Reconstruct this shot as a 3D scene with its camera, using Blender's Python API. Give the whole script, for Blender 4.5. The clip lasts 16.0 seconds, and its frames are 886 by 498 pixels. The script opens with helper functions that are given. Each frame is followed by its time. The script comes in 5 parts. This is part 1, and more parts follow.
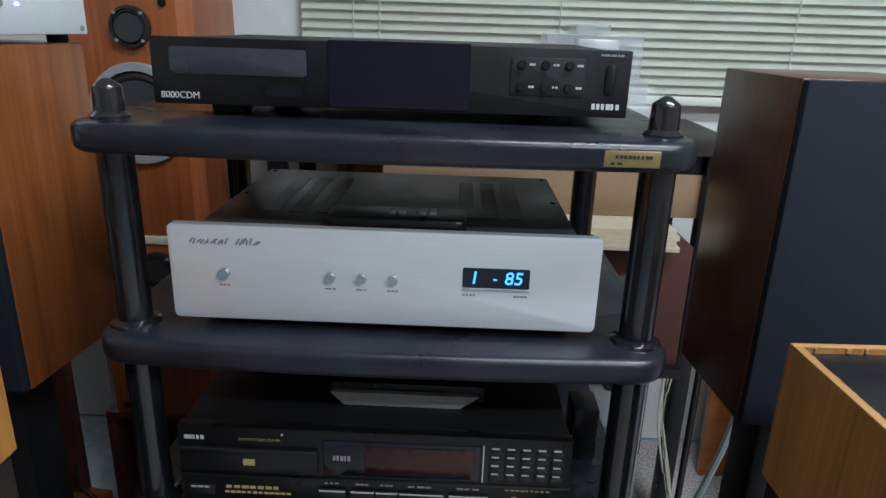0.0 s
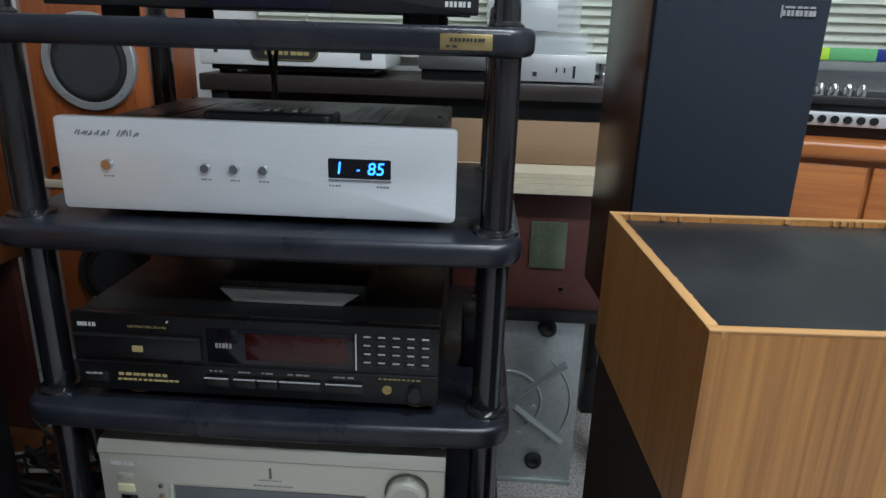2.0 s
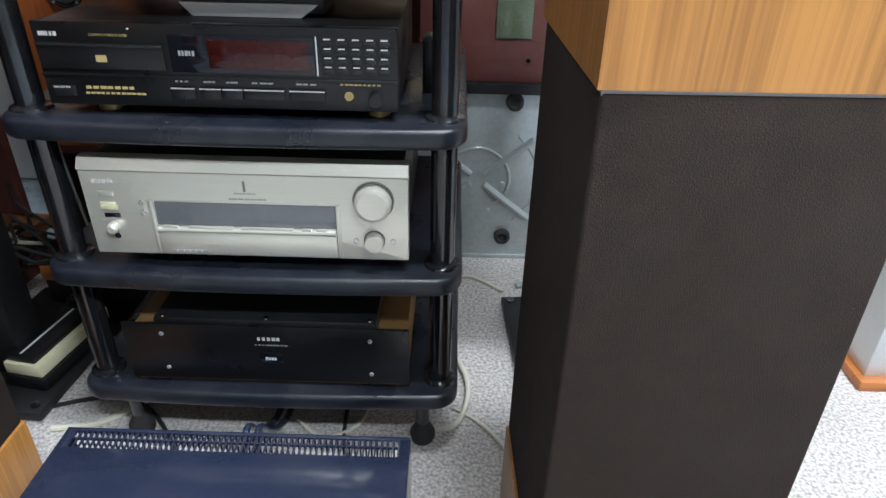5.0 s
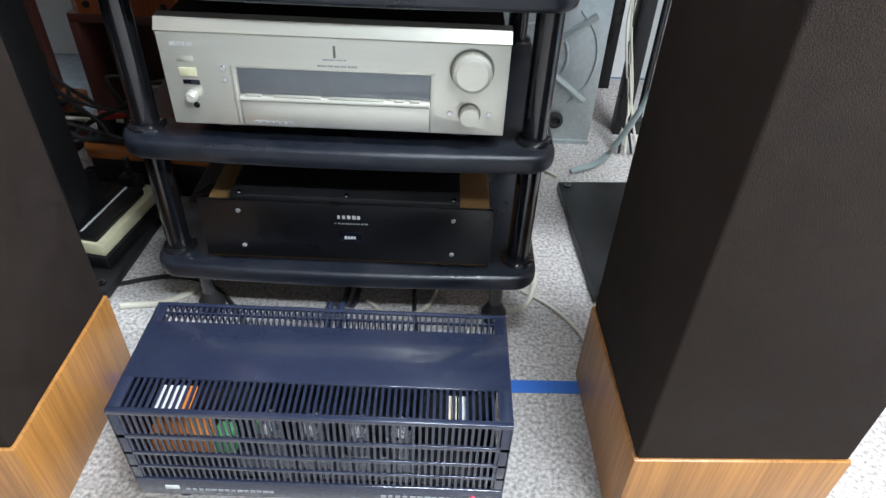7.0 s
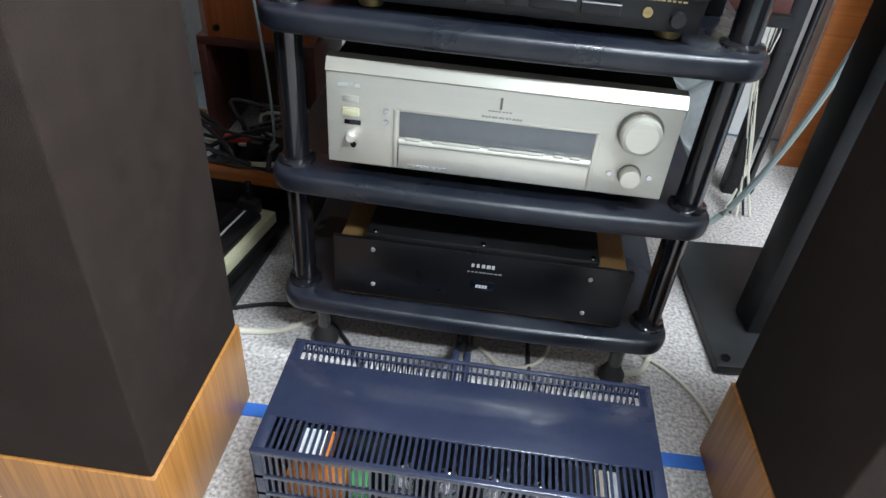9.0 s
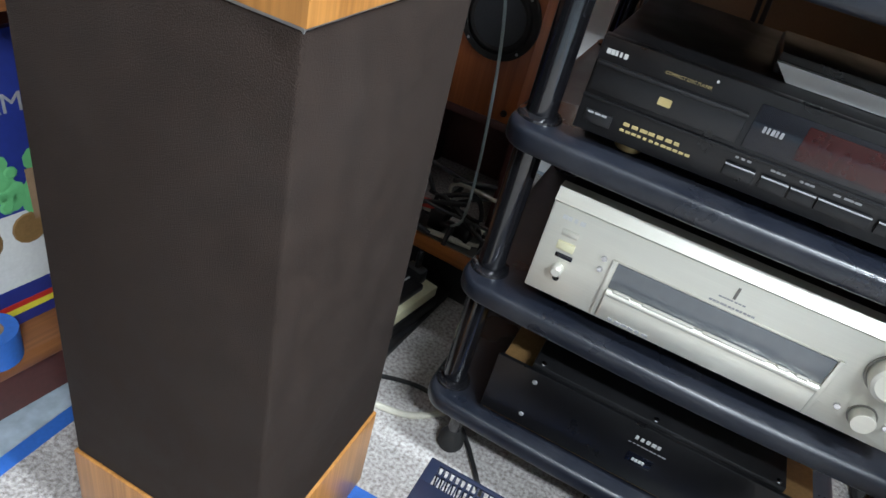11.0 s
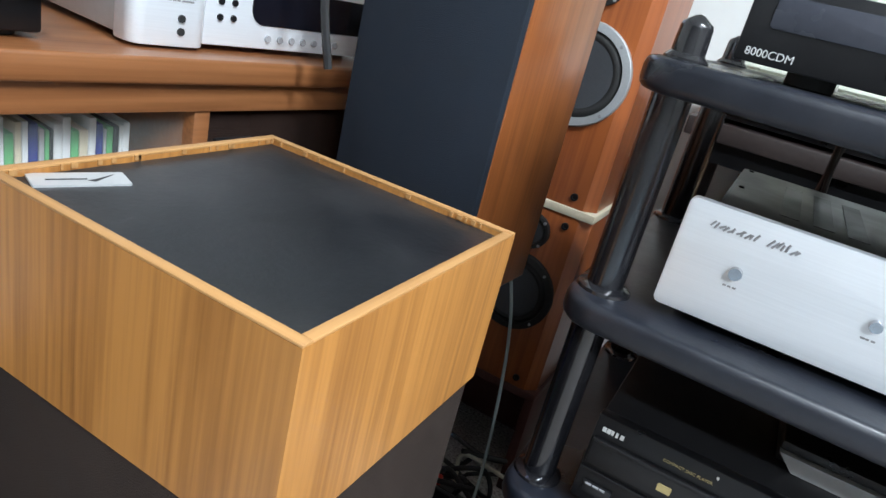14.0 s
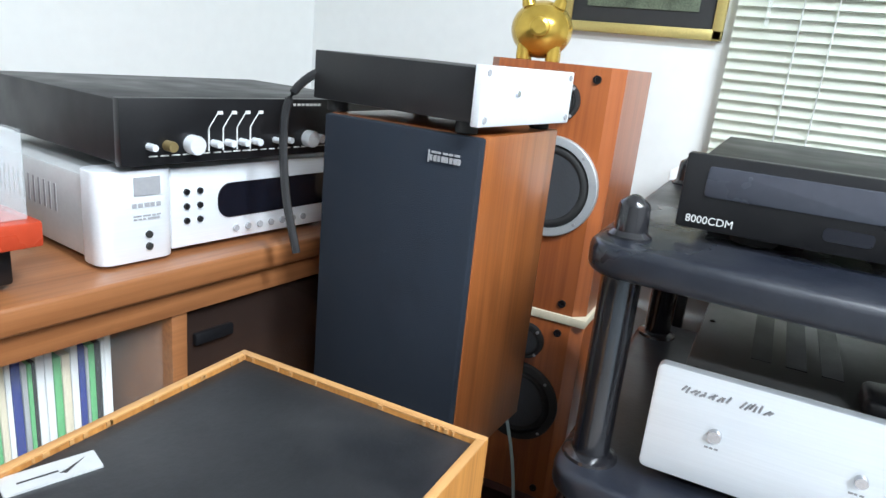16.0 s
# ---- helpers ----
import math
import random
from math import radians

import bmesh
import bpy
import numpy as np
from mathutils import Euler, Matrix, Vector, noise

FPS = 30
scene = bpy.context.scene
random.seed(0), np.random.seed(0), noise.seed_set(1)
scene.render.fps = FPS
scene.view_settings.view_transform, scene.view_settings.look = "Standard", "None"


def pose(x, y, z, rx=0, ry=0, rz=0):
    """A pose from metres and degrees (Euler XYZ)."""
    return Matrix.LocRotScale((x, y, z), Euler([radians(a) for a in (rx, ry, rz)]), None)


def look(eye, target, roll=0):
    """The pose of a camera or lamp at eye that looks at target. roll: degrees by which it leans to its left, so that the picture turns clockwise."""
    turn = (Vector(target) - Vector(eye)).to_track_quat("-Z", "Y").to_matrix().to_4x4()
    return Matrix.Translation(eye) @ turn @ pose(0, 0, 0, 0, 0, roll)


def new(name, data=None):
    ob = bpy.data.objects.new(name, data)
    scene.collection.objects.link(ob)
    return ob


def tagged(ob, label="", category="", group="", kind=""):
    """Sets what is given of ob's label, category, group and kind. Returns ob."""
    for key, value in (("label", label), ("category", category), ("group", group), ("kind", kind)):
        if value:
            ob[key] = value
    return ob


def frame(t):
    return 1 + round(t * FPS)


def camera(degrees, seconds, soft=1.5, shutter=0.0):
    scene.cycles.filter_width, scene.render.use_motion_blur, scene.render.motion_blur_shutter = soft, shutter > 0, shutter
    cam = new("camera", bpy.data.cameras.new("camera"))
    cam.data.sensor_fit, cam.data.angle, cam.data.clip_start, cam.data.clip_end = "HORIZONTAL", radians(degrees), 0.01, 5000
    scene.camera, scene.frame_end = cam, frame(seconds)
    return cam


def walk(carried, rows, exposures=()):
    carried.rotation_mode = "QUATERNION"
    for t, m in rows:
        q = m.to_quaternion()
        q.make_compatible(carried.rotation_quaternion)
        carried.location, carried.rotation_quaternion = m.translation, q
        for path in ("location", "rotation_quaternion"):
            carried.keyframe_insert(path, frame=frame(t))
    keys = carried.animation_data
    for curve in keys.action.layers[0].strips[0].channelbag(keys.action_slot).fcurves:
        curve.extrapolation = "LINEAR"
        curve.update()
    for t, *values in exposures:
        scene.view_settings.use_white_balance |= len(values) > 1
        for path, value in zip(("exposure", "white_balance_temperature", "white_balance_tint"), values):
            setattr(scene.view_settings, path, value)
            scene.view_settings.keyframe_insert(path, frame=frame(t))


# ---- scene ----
cam = camera(67.5, 16.0)
PATH = [
    (0, (0.002, 0.093, 1.095), (-0.035, 1.988, 0.458), 1.8),
    (0.5, (0.043, 0.082, 1.076), (0.011, 1.968, 0.409), 2.3),
    (1, (0.091, 0.066, 1.054), (0.041, 1.95, 0.384), 2.9),
    (1.5, (0.139, 0.043, 1.029), (0.039, 1.933, 0.381), 2.6),
    (2, (0.169, 0.023, 0.998), (0.082, 1.921, 0.373), 1.7),
    (2.5, (0.199, -0.01, 0.965), (0.175, 1.885, 0.326), 2.1),
    (3, (0.219, -0.034, 0.946), (0.193, 1.836, 0.237), 1.7),
    (3.5, (0.231, -0.059, 0.911), (0.231, 1.795, 0.163), 1.7),
    (4, (0.233, -0.072, 0.889), (0.221, 1.752, 0.069), 1.1),
    (4.5, (0.226, -0.078, 0.858), (0.207, 1.704, -0.051), 1.1),
    (5, (0.204, -0.084, 0.842), (0.185, 1.648, -0.159), 1.3),
    (7.5, (0.03, -0.068, 0.799), (0.053, 1.473, -0.475), 3.2),
    (8, (-0.01, -0.062, 0.804), (0.006, 1.491, -0.456), 4.0),
    (8.5, (-0.045, -0.059, 0.798), (-0.077, 1.529, -0.418), 3.6),
    (9, (-0.07, -0.045, 0.81), (-0.181, 1.548, -0.394), 4.9),
    (11.5, (-0.198, 0.051, 0.868), (-0.791, 1.623, -0.217), 16.2),
    (12, (-0.194, 0.055, 0.899), (-0.921, 1.649, -0.066), 15.3),
    (12.5, (-0.22, 0.073, 0.927), (-0.97, 1.697, 0.034), 16.5),
    (13, (-0.226, 0.097, 0.95), (-0.981, 1.732, 0.08), 17.4),
    (13.5, (-0.23, 0.115, 0.985), (-0.989, 1.773, 0.162), 16.3),
    (14, (-0.238, 0.128, 1.018), (-0.996, 1.827, 0.284), 14.2),
    (14.5, (-0.251, 0.132, 1.051), (-1.007, 1.866, 0.404), 12.0),
    (15, (-0.257, 0.139, 1.075), (-1.017, 1.888, 0.471), 10.5),
    (15.5, (-0.261, 0.146, 1.109), (-1.061, 1.883, 0.525), 8.6),
    (16, (-0.237, 0.16, 1.137), (-1.067, 1.891, 0.575), 5.8),
]
EXPOSURE = [(0.0, -0.1), (0.5, -0.3), (1.0, -0.48), (1.5, -0.35), (2.5, 0.1), (4.0, 0.68), (5.0, 1.02), (7.5, 1.2), (9.0, 1.22), (12.0, 1.22), (14.0, 1.02), (15.0, 1.18), (16.0, 1.34)]
walk(cam, [(t, look(eye, target, roll)) for t, eye, target, roll in PATH], EXPOSURE)

# ---- light ----
world = bpy.data.worlds.new("room_world")
scene.world = world
world.use_nodes = True
world.node_tree.nodes["Background"].inputs[0].default_value = (0.75, 0.82, 0.9, 1)
world.node_tree.nodes["Background"].inputs[1].default_value = 0.15
TUBES = [(0.75, 0.30, 46.0), (1.15, -0.95, 56.0)]          # ceiling fittings: x, y, watts
for lx, ly, watts in TUBES:
    lamp = bpy.data.lights.new("ceiling_tube_light", "AREA")
    lamp.shape, lamp.size, lamp.size_y, lamp.energy = "RECTANGLE", 1.2, 0.16, watts
    lamp.color = (0.80, 0.90, 1.0)
    ob = new("ceiling_tube_light", lamp)
    ob.matrix_world = pose(lx, ly, 2.385)


# ---- materials ----
def nodes_of(name):
    m = bpy.data.materials.new(name)
    m.use_nodes = True
    return m, m.node_tree.nodes, m.node_tree.links, m.node_tree.nodes["Principled BSDF"]


def surface(name, color, rough=0.5, metal=0.0, scale=40.0, vary=0.12, bump=0.05, stretch=(1, 1, 1), coat=0.0,
            dust=0.0, rough_vary=0.1, spec=0.5):
    """A plain painted, moulded or metal surface with grain at two scales, wear in its gloss and a little dust."""
    m, n, l, b = nodes_of(name)
    tc = n.new("ShaderNodeTexCoord")
    mp = n.new("ShaderNodeMapping")
    mp.inputs["Scale"].default_value = stretch
    l.new(tc.outputs["Object"], mp.inputs[0])
    fine, broad = n.new("ShaderNodeTexNoise"), n.new("ShaderNodeTexNoise")
    fine.inputs["Scale"].default_value, fine.inputs["Detail"].default_value = scale * 6, 4
    broad.inputs["Scale"].default_value, broad.inputs["Detail"].default_value = scale * 0.25, 5
    for t in (fine, broad):
        l.new(mp.outputs[0], t.inputs["Vector"])
    mix = n.new("ShaderNodeMath")
    mix.operation = "ADD"
    l.new(fine.outputs[0], mix.inputs[0]), l.new(broad.outputs[0], mix.inputs[1])
    ramp = n.new("ShaderNodeMapRange")
    ramp.inputs[1].default_value, ramp.inputs[2].default_value = 0.6, 1.4
    ramp.inputs[3].default_value, ramp.inputs[4].default_value = 1 - vary, 1 + vary
    l.new(mix.outputs[0], ramp.inputs[0])
    hsv = n.new("ShaderNodeHueSaturation")
    hsv.inputs["Color"].default_value = (*color, 1)
    l.new(ramp.outputs[0], hsv.inputs["Value"])
    out = hsv.outputs[0]
    if dust:
        speck = n.new("ShaderNodeTexNoise")
        speck.inputs["Scale"].default_value, speck.inputs["Detail"].default_value = 9.0, 8
        l.new(tc.outputs["Object"], speck.inputs["Vector"])
        dr = n.new("ShaderNodeMapRange")
        dr.inputs[1].default_value, dr.inputs[2].default_value, dr.inputs[4].default_value = 0.45, 0.75, dust
        l.new(speck.outputs[0], dr.inputs[0])
        dm = n.new("ShaderNodeMixRGB")
        dm.inputs[2].default_value = (0.32, 0.31, 0.3, 1)
        l.new(dr.outputs[0], dm.inputs[0]), l.new(out, dm.inputs[1])
        out = dm.outputs[0]
    l.new(out, b.inputs["Base Color"])
    rr = n.new("ShaderNodeMapRange")
    rr.inputs[1].default_value, rr.inputs[2].default_value = 0.3, 0.7
    rr.inputs[3].default_value, rr.inputs[4].default_value = max(rough - rough_vary, 0.03), min(rough + rough_vary, 1)
    l.new(broad.outputs[0], rr.inputs[0]), l.new(rr.outputs[0], b.inputs["Roughness"])
    b.inputs["Metallic"].default_value, b.inputs["Coat Weight"].default_value = metal, coat
    b.inputs["Specular IOR Level"].default_value = spec
    if bump:
        bp = n.new("ShaderNodeBump")
        bp.inputs["Strength"].default_value, bp.inputs["Distance"].default_value = bump, 0.002
        l.new(fine.outputs[0], bp.inputs["Height"]), l.new(bp.outputs[0], b.inputs["Normal"])
    return m


def wood(name, light, dark, rough=0.4, along="z", scale=1.0, coat=0.1, contrast=1.0):
    """Veneer whose grain runs along one axis of the object: broad figure, fine pores and uneven stain."""
    m, n, l, b = nodes_of(name)
    tc, mp, mp2 = n.new("ShaderNodeTexCoord"), n.new("ShaderNodeMapping"), n.new("ShaderNodeMapping")
    k = [14 * scale] * 3
    k["xyz".index(along)] = 0.4 * scale
    mp.inputs["Scale"].default_value = k
    k2 = [190 * scale] * 3
    k2["xyz".index(along)] = 5 * scale
    mp2.inputs["Scale"].default_value = k2
    l.new(tc.outputs["Object"], mp.inputs[0]), l.new(tc.outputs["Object"], mp2.inputs[0])
    fig, pore = n.new("ShaderNodeTexNoise"), n.new("ShaderNodeTexNoise")
    fig.inputs["Scale"].default_value, fig.inputs["Detail"].default_value, fig.inputs["Distortion"].default_value = 1.6, 6, 0.15
    pore.inputs["Scale"].default_value, pore.inputs["Detail"].default_value = 1.0, 3
    l.new(mp.outputs[0], fig.inputs["Vector"]), l.new(mp2.outputs[0], pore.inputs["Vector"])
    add = n.new("ShaderNodeMath")
    add.operation, add.inputs[1].default_value = "MULTIPLY_ADD", 1.0
    l.new(pore.outputs[0], add.inputs[0]), l.new(fig.outputs[0], add.inputs[2])
    half = n.new("ShaderNodeMath")
    half.operation, half.inputs[1].default_value = "MULTIPLY", 0.5
    l.new(add.outputs[0], half.inputs[0])
    ramp = n.new("ShaderNodeValToRGB")
    ramp.color_ramp.elements[0].position, ramp.color_ramp.elements[0].color = 0.5 - 0.19 * contrast, (*dark, 1)
    ramp.color_ramp.elements[1].position, ramp.color_ramp.elements[1].color = 0.5 + 0.11 * contrast, (*light, 1)
    l.new(half.outputs[0], ramp.inputs[0]), l.new(ramp.outputs[0], b.inputs["Base Color"])
    b.inputs["Roughness"].default_value, b.inputs["Coat Weight"].default_value, b.inputs["Coat Roughness"].default_value = rough, coat, 0.25
    bp = n.new("ShaderNodeBump")
    bp.inputs["Strength"].default_value, bp.inputs["Distance"].default_value = 0.12, 0.001
    l.new(pore.outputs[0], bp.inputs["Height"]), l.new(bp.outputs[0], b.inputs["Normal"])
    return m


def glass(name, color=(1, 1, 1), rough=0.02, alpha=0.25):
    """Thin clear plastic or glass: mostly see-through, glossy on top."""
    m, n, l, b = nodes_of(name)
    b.inputs["Base Color"].default_value = (*color, 1)
    b.inputs["Roughness"].default_value = rough
    b.inputs["Alpha"].default_value = alpha
    noise_t = n.new("ShaderNodeTexNoise")
    noise_t.inputs["Scale"].default_value = 30
    mr = n.new("ShaderNodeMapRange")
    mr.inputs[3].default_value, mr.inputs[4].default_value = rough, rough + 0.08
    l.new(noise_t.outputs[0], mr.inputs[0]), l.new(mr.outputs[0], b.inputs["Roughness"])
    return m


def glow(name, color, power):
    m, n, l, b = nodes_of(name)
    b.inputs["Base Color"].default_value = (*color, 1)
    b.inputs["Emission Color"].default_value, b.inputs["Emission Strength"].default_value = (*color, 1), power
    return m


def carpet_material():
    m, n, l, b = nodes_of("carpet_pile")
    tc = n.new("ShaderNodeTexCoord")
    a, c, d = (n.new("ShaderNodeTexNoise") for _ in range(3))
    for t, sc, de in ((a, 170, 3), (c, 420, 2), (d, 3.5, 6)):
        t.inputs["Scale"].default_value, t.inputs["Detail"].default_value = sc, de
        l.new(tc.outputs["Object"], t.inputs["Vector"])
    ramp = n.new("ShaderNodeValToRGB")
    e = ramp.color_ramp.elements
    e[0].position, e[0].color = 0.30, (0.27, 0.235, 0.215, 1)
    e[1].position, e[1].color = 0.66, (0.66, 0.63, 0.6, 1)
    mid = e.new(0.48)
    mid.color = (0.47, 0.435, 0.41, 1)
    l.new(a.outputs[0], ramp.inputs[0])
    mixc = n.new("ShaderNodeMixRGB")
    mixc.blend_type = "OVERLAY"
    mixc.inputs[0].default_value = 0.4
    l.new(ramp.outputs[0], mixc.inputs[1]), l.new(d.outputs[0], mixc.inputs[2])
    l.new(mixc.outputs[0], b.inputs["Base Color"])
    b.inputs["Roughness"].default_value = 0.95
    b.inputs["Specular IOR Level"].default_value = 0.1
    bp = n.new("ShaderNodeBump")
    bp.inputs["Strength"].default_value, bp.inputs["Distance"].default_value = 0.7, 0.004
    l.new(c.outputs[0], bp.inputs["Height"]), l.new(bp.outputs[0], b.inputs["Normal"])
    return m


CARPET = carpet_material()
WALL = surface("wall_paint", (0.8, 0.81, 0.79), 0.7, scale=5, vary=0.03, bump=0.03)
# unseen walls: paint darkened so less light bounces back into the room
LOWBOUNCE = surface("unseen_wall_low_bounce", (0.32, 0.31, 0.3), 0.7, scale=5, vary=0.1, bump=0.03)
CEIL = surface("ceiling_paint", (0.8, 0.8, 0.78), 0.8, scale=5, vary=0.03, bump=0.02)
TILE = surface("blue_grey_tile", (0.42, 0.5, 0.56), 0.3, scale=9, vary=0.35, bump=0.05)
SHELF = surface("black_rack_lacquer", (0.009, 0.011, 0.017), 0.34, scale=30, vary=0.3, bump=0.10, dust=0.05, rough_vary=0.14)
POST = surface("black_gloss_post", (0.010, 0.010, 0.012), 0.16, scale=20, vary=0.2, bump=0.01, dust=0.02, coat=0.4)
BLACK = surface("black_plastic", (0.007, 0.007, 0.008), 0.34, scale=50, vary=0.25, bump=0.04, dust=0.01, spec=0.4)
SATIN = surface("black_satin_metal", (0.013, 0.013, 0.014), 0.42, 0.1, scale=60, vary=0.2, bump=0.05, dust=0.03, spec=0.4)
BODYGREY = surface("dark_grey_anodised", (0.13, 0.13, 0.125), 0.42, 0.5, scale=60, vary=0.12, bump=0.04, dust=0.05)
RUBBER = surface("rubber", (0.012, 0.012, 0.012), 0.75, scale=40, vary=0.2, bump=0.1, dust=0.05)
ALU = surface("brushed_aluminium", (0.84, 0.87, 0.90), 0.40, 0.35, scale=30, vary=0.05, bump=0.03, stretch=(0.06, 1, 3))
CHROME = surface("chrome", (0.55, 0.55, 0.57), 0.12, 1.0, scale=20, vary=0.05, bump=0.0, rough_vary=0.05)
CHAMP = surface("champagne_aluminium", (0.68, 0.66, 0.58), 0.36, 0.55, scale=30, vary=0.05, bump=0.03, stretch=(0.06, 1, 3))
CHAMP_D = surface("champagne_shadow_gap", (0.2, 0.19, 0.17), 0.4, 0.5, scale=30, vary=0.05)
SILVER = surface("silver_paint", (0.6, 0.61, 0.61), 0.38, 0.45, scale=25, vary=0.05, bump=0.02)
WHITE = surface("white_plastic", (0.78, 0.79, 0.78), 0.35, scale=20, vary=0.04, bump=0.02)
CREAM = surface("cream_plastic", (0.72, 0.68, 0.45), 0.45, scale=20, vary=0.08, bump=0.03, dust=0.1)
NAVY = surface("navy_enamel", (0.022, 0.028, 0.055), 0.22, 0.1, scale=25, vary=0.12, bump=0.02, dust=0.04, coat=0.4, rough_vary=0.08)
CLOTH = surface("brown_black_grille_cloth", (0.027, 0.018, 0.014), 0.9, scale=130, vary=0.35, bump=0.5, dust=0.015, spec=0.2)
BLUECLOTH = surface("blue_black_grille_cloth", (0.014, 0.019, 0.028), 0.85, scale=140, vary=0.25, bump=0.4, spec=0.25)
TOPPANEL = surface("black_top_panel", (0.012, 0.013, 0.015), 0.38, scale=30, vary=0.3, bump=0.1, dust=0.05)
OAK = wood("oak_veneer", (0.50, 0.222, 0.056), (0.25, 0.098, 0.024), 0.38, "z", 1.2, 0.18, 1.0)
OAKEDGE = wood("oak_edge", (0.5, 0.27, 0.1), (0.3, 0.14, 0.045), 0.5, "x", 1.0, 0.05)
OAKEDGE_Y = wood("oak_edge_deep", (0.5, 0.27, 0.1), (0.3, 0.14, 0.045), 0.5, "y", 1.0, 0.05)
TEAK = wood("red_brown_veneer", (0.30, 0.095, 0.026), (0.15, 0.042, 0.011), 0.3, "z", 0.8, 0.35, 1.0)
# darker copy of TEAK: the shade on the side turned from the lamps
TEAK_SHADED = wood("shaded_red_brown_veneer", (0.115, 0.042, 0.020), (0.055, 0.019, 0.009), 0.3, "z", 0.8, 0.35, 1.0)
BALTIC = wood("cherry_baffle", (0.38, 0.105, 0.028), (0.24, 0.06, 0.016), 0.35, "z", 0.7, 0.25, 0.8)
CABWOOD = wood("cabinet_wood", (0.30, 0.12, 0.045), (0.17, 0.06, 0.02), 0.35, "x", 0.9, 0.3, 1.0)
SIDEWOOD = wood("sideboard_wood", (0.45, 0.15, 0.035), (0.3, 0.085, 0.02), 0.35, "x", 0.8, 0.3, 0.8)
KRAFT = surface("kraft_card", (0.3, 0.19, 0.11), 0.85, scale=30, vary=0.12, bump=0.1)
PAPER = surface("aged_paper", (0.68, 0.6, 0.44), 0.8, scale=20, vary=0.08, bump=0.05)
MAROON = surface("maroon_board", (0.09, 0.026, 0.02), 0.5, scale=20, vary=0.2, bump=0.05, dust=0.05)
GALV = surface("galvanised_steel", (0.45, 0.49, 0.49), 0.38, 0.7, scale=18, vary=0.16, bump=0.05)
CONE = surface("grey_cone_paper", (0.04, 0.043, 0.048), 0.6, scale=60, vary=0.2, bump=0.15)
CASTALU = surface("cast_aluminium", (0.5, 0.52, 0.53), 0.5, 0.6, scale=60, vary=0.1, bump=0.1)
GOLD = surface("gold_glaze", (0.62, 0.42, 0.08), 0.2, 0.7, scale=20, vary=0.12, bump=0.02)
GOLDFRAME = surface("gilt_frame", (0.55, 0.44, 0.16), 0.4, 0.5, scale=40, vary=0.15, bump=0.1)
BRASS = surface("brass_plate", (0.36, 0.27, 0.12), 0.35, 0.6, scale=40, vary=0.15, bump=0.05)
COPPER = surface("brown_transformer", (0.28, 0.16, 0.06), 0.5, 0.3, scale=40, vary=0.2, bump=0.1)
RED = surface("red_lacquer", (0.42, 0.05, 0.02), 0.25, scale=20, vary=0.1, bump=0.02, coat=0.3)
REDP = surface("red_plastic", (0.5, 0.03, 0.02), 0.4, scale=20, vary=0.1)
GREEN = surface("green_card", (0.12, 0.42, 0.16), 0.6, scale=20, vary=0.1)
YELLOW = surface("yellow_card", (0.7, 0.6, 0.05), 0.6, scale=20, vary=0.1)
BLUE = surface("blue_card", (0.02, 0.035, 0.22), 0.4, scale=20, vary=0.12)
TAPE = surface("blue_masking_tape", (0.03, 0.14, 0.5), 0.6, scale=30, vary=0.15, bump=0.05)
ORANGE = surface("orange_sleeve", (0.7, 0.22, 0.04), 0.5, scale=20, vary=0.15)
LIME = surface("lime_strip", (0.45, 0.7, 0.05), 0.5, scale=20, vary=0.1)
GREYBAR = surface("grey_print", (0.3, 0.3, 0.31), 0.6, scale=30, vary=0.1, bump=0)
PALEBAR = surface("pale_print", (0.62, 0.62, 0.6), 0.5, scale=30, vary=0.1, bump=0)
GOLDBAR = surface("gold_print", (0.42, 0.33, 0.14), 0.5, scale=30, vary=0.1, bump=0)
INK = surface("black_print", (0.02, 0.02, 0.02), 0.6, scale=30, vary=0.1, bump=0)
CABLE = surface("black_cable", (0.012, 0.012, 0.013), 0.5, scale=30, vary=0.2, dust=0.05)
WCABLE = surface("cream_cable", (0.6, 0.57, 0.47), 0.5, scale=30, vary=0.1)
GCABLE = surface("grey_green_cable", (0.3, 0.36, 0.35), 0.4, scale=30, vary=0.1)
# drawer front: bluish reflection put into the base colour
SHEENDRAWER = surface("drawer_painted_sheen", (0.04, 0.043, 0.055), 0.3, scale=20, vary=0.1, bump=0)
DARKGLASS = surface("dark_display_glass", (0.006, 0.007, 0.012), 0.08, scale=10, vary=0.1, bump=0, rough_vary=0.03)
BLUEGLASS = surface("blue_black_display_glass", (0.004, 0.005, 0.013), 0.1, scale=10, vary=0.1, bump=0, rough_vary=0.03)
REDGLASS = surface("red_display_glass", (0.035, 0.004, 0.004), 0.12, scale=10, vary=0.2, bump=0, rough_vary=0.03)
GREYGLASS = surface("grey_display_glass", (0.16, 0.17, 0.18), 0.16, scale=10, vary=0.1, bump=0, rough_vary=0.04)
CLEAR = glass("clear_plastic", (0.85, 0.9, 0.92), 0.06, 0.16)
SMOKE = glass("smoked_plastic", (0.12, 0.13, 0.14), 0.05, 0.55)
DOORGLASS = glass("smoked_door_glass", (0.035, 0.022, 0.018), 0.06, 0.5)
DOORCLEAR = glass("clear_door_glass", (0.6, 0.65, 0.62), 0.05, 0.05)
TUBEGLASS = glass("valve_glass", (0.75, 0.78, 0.8), 0.03, 0.22)
LED_BLUE = glow("blue_display_segment", (0.02, 0.2, 1.0), 5.0)
LED_DOT = glow("blue_indicator", (0.25, 0.25, 1.0), 6.0)
LED_RED = glow("red_indicator", (1.0, 0.05, 0.08), 6.0)
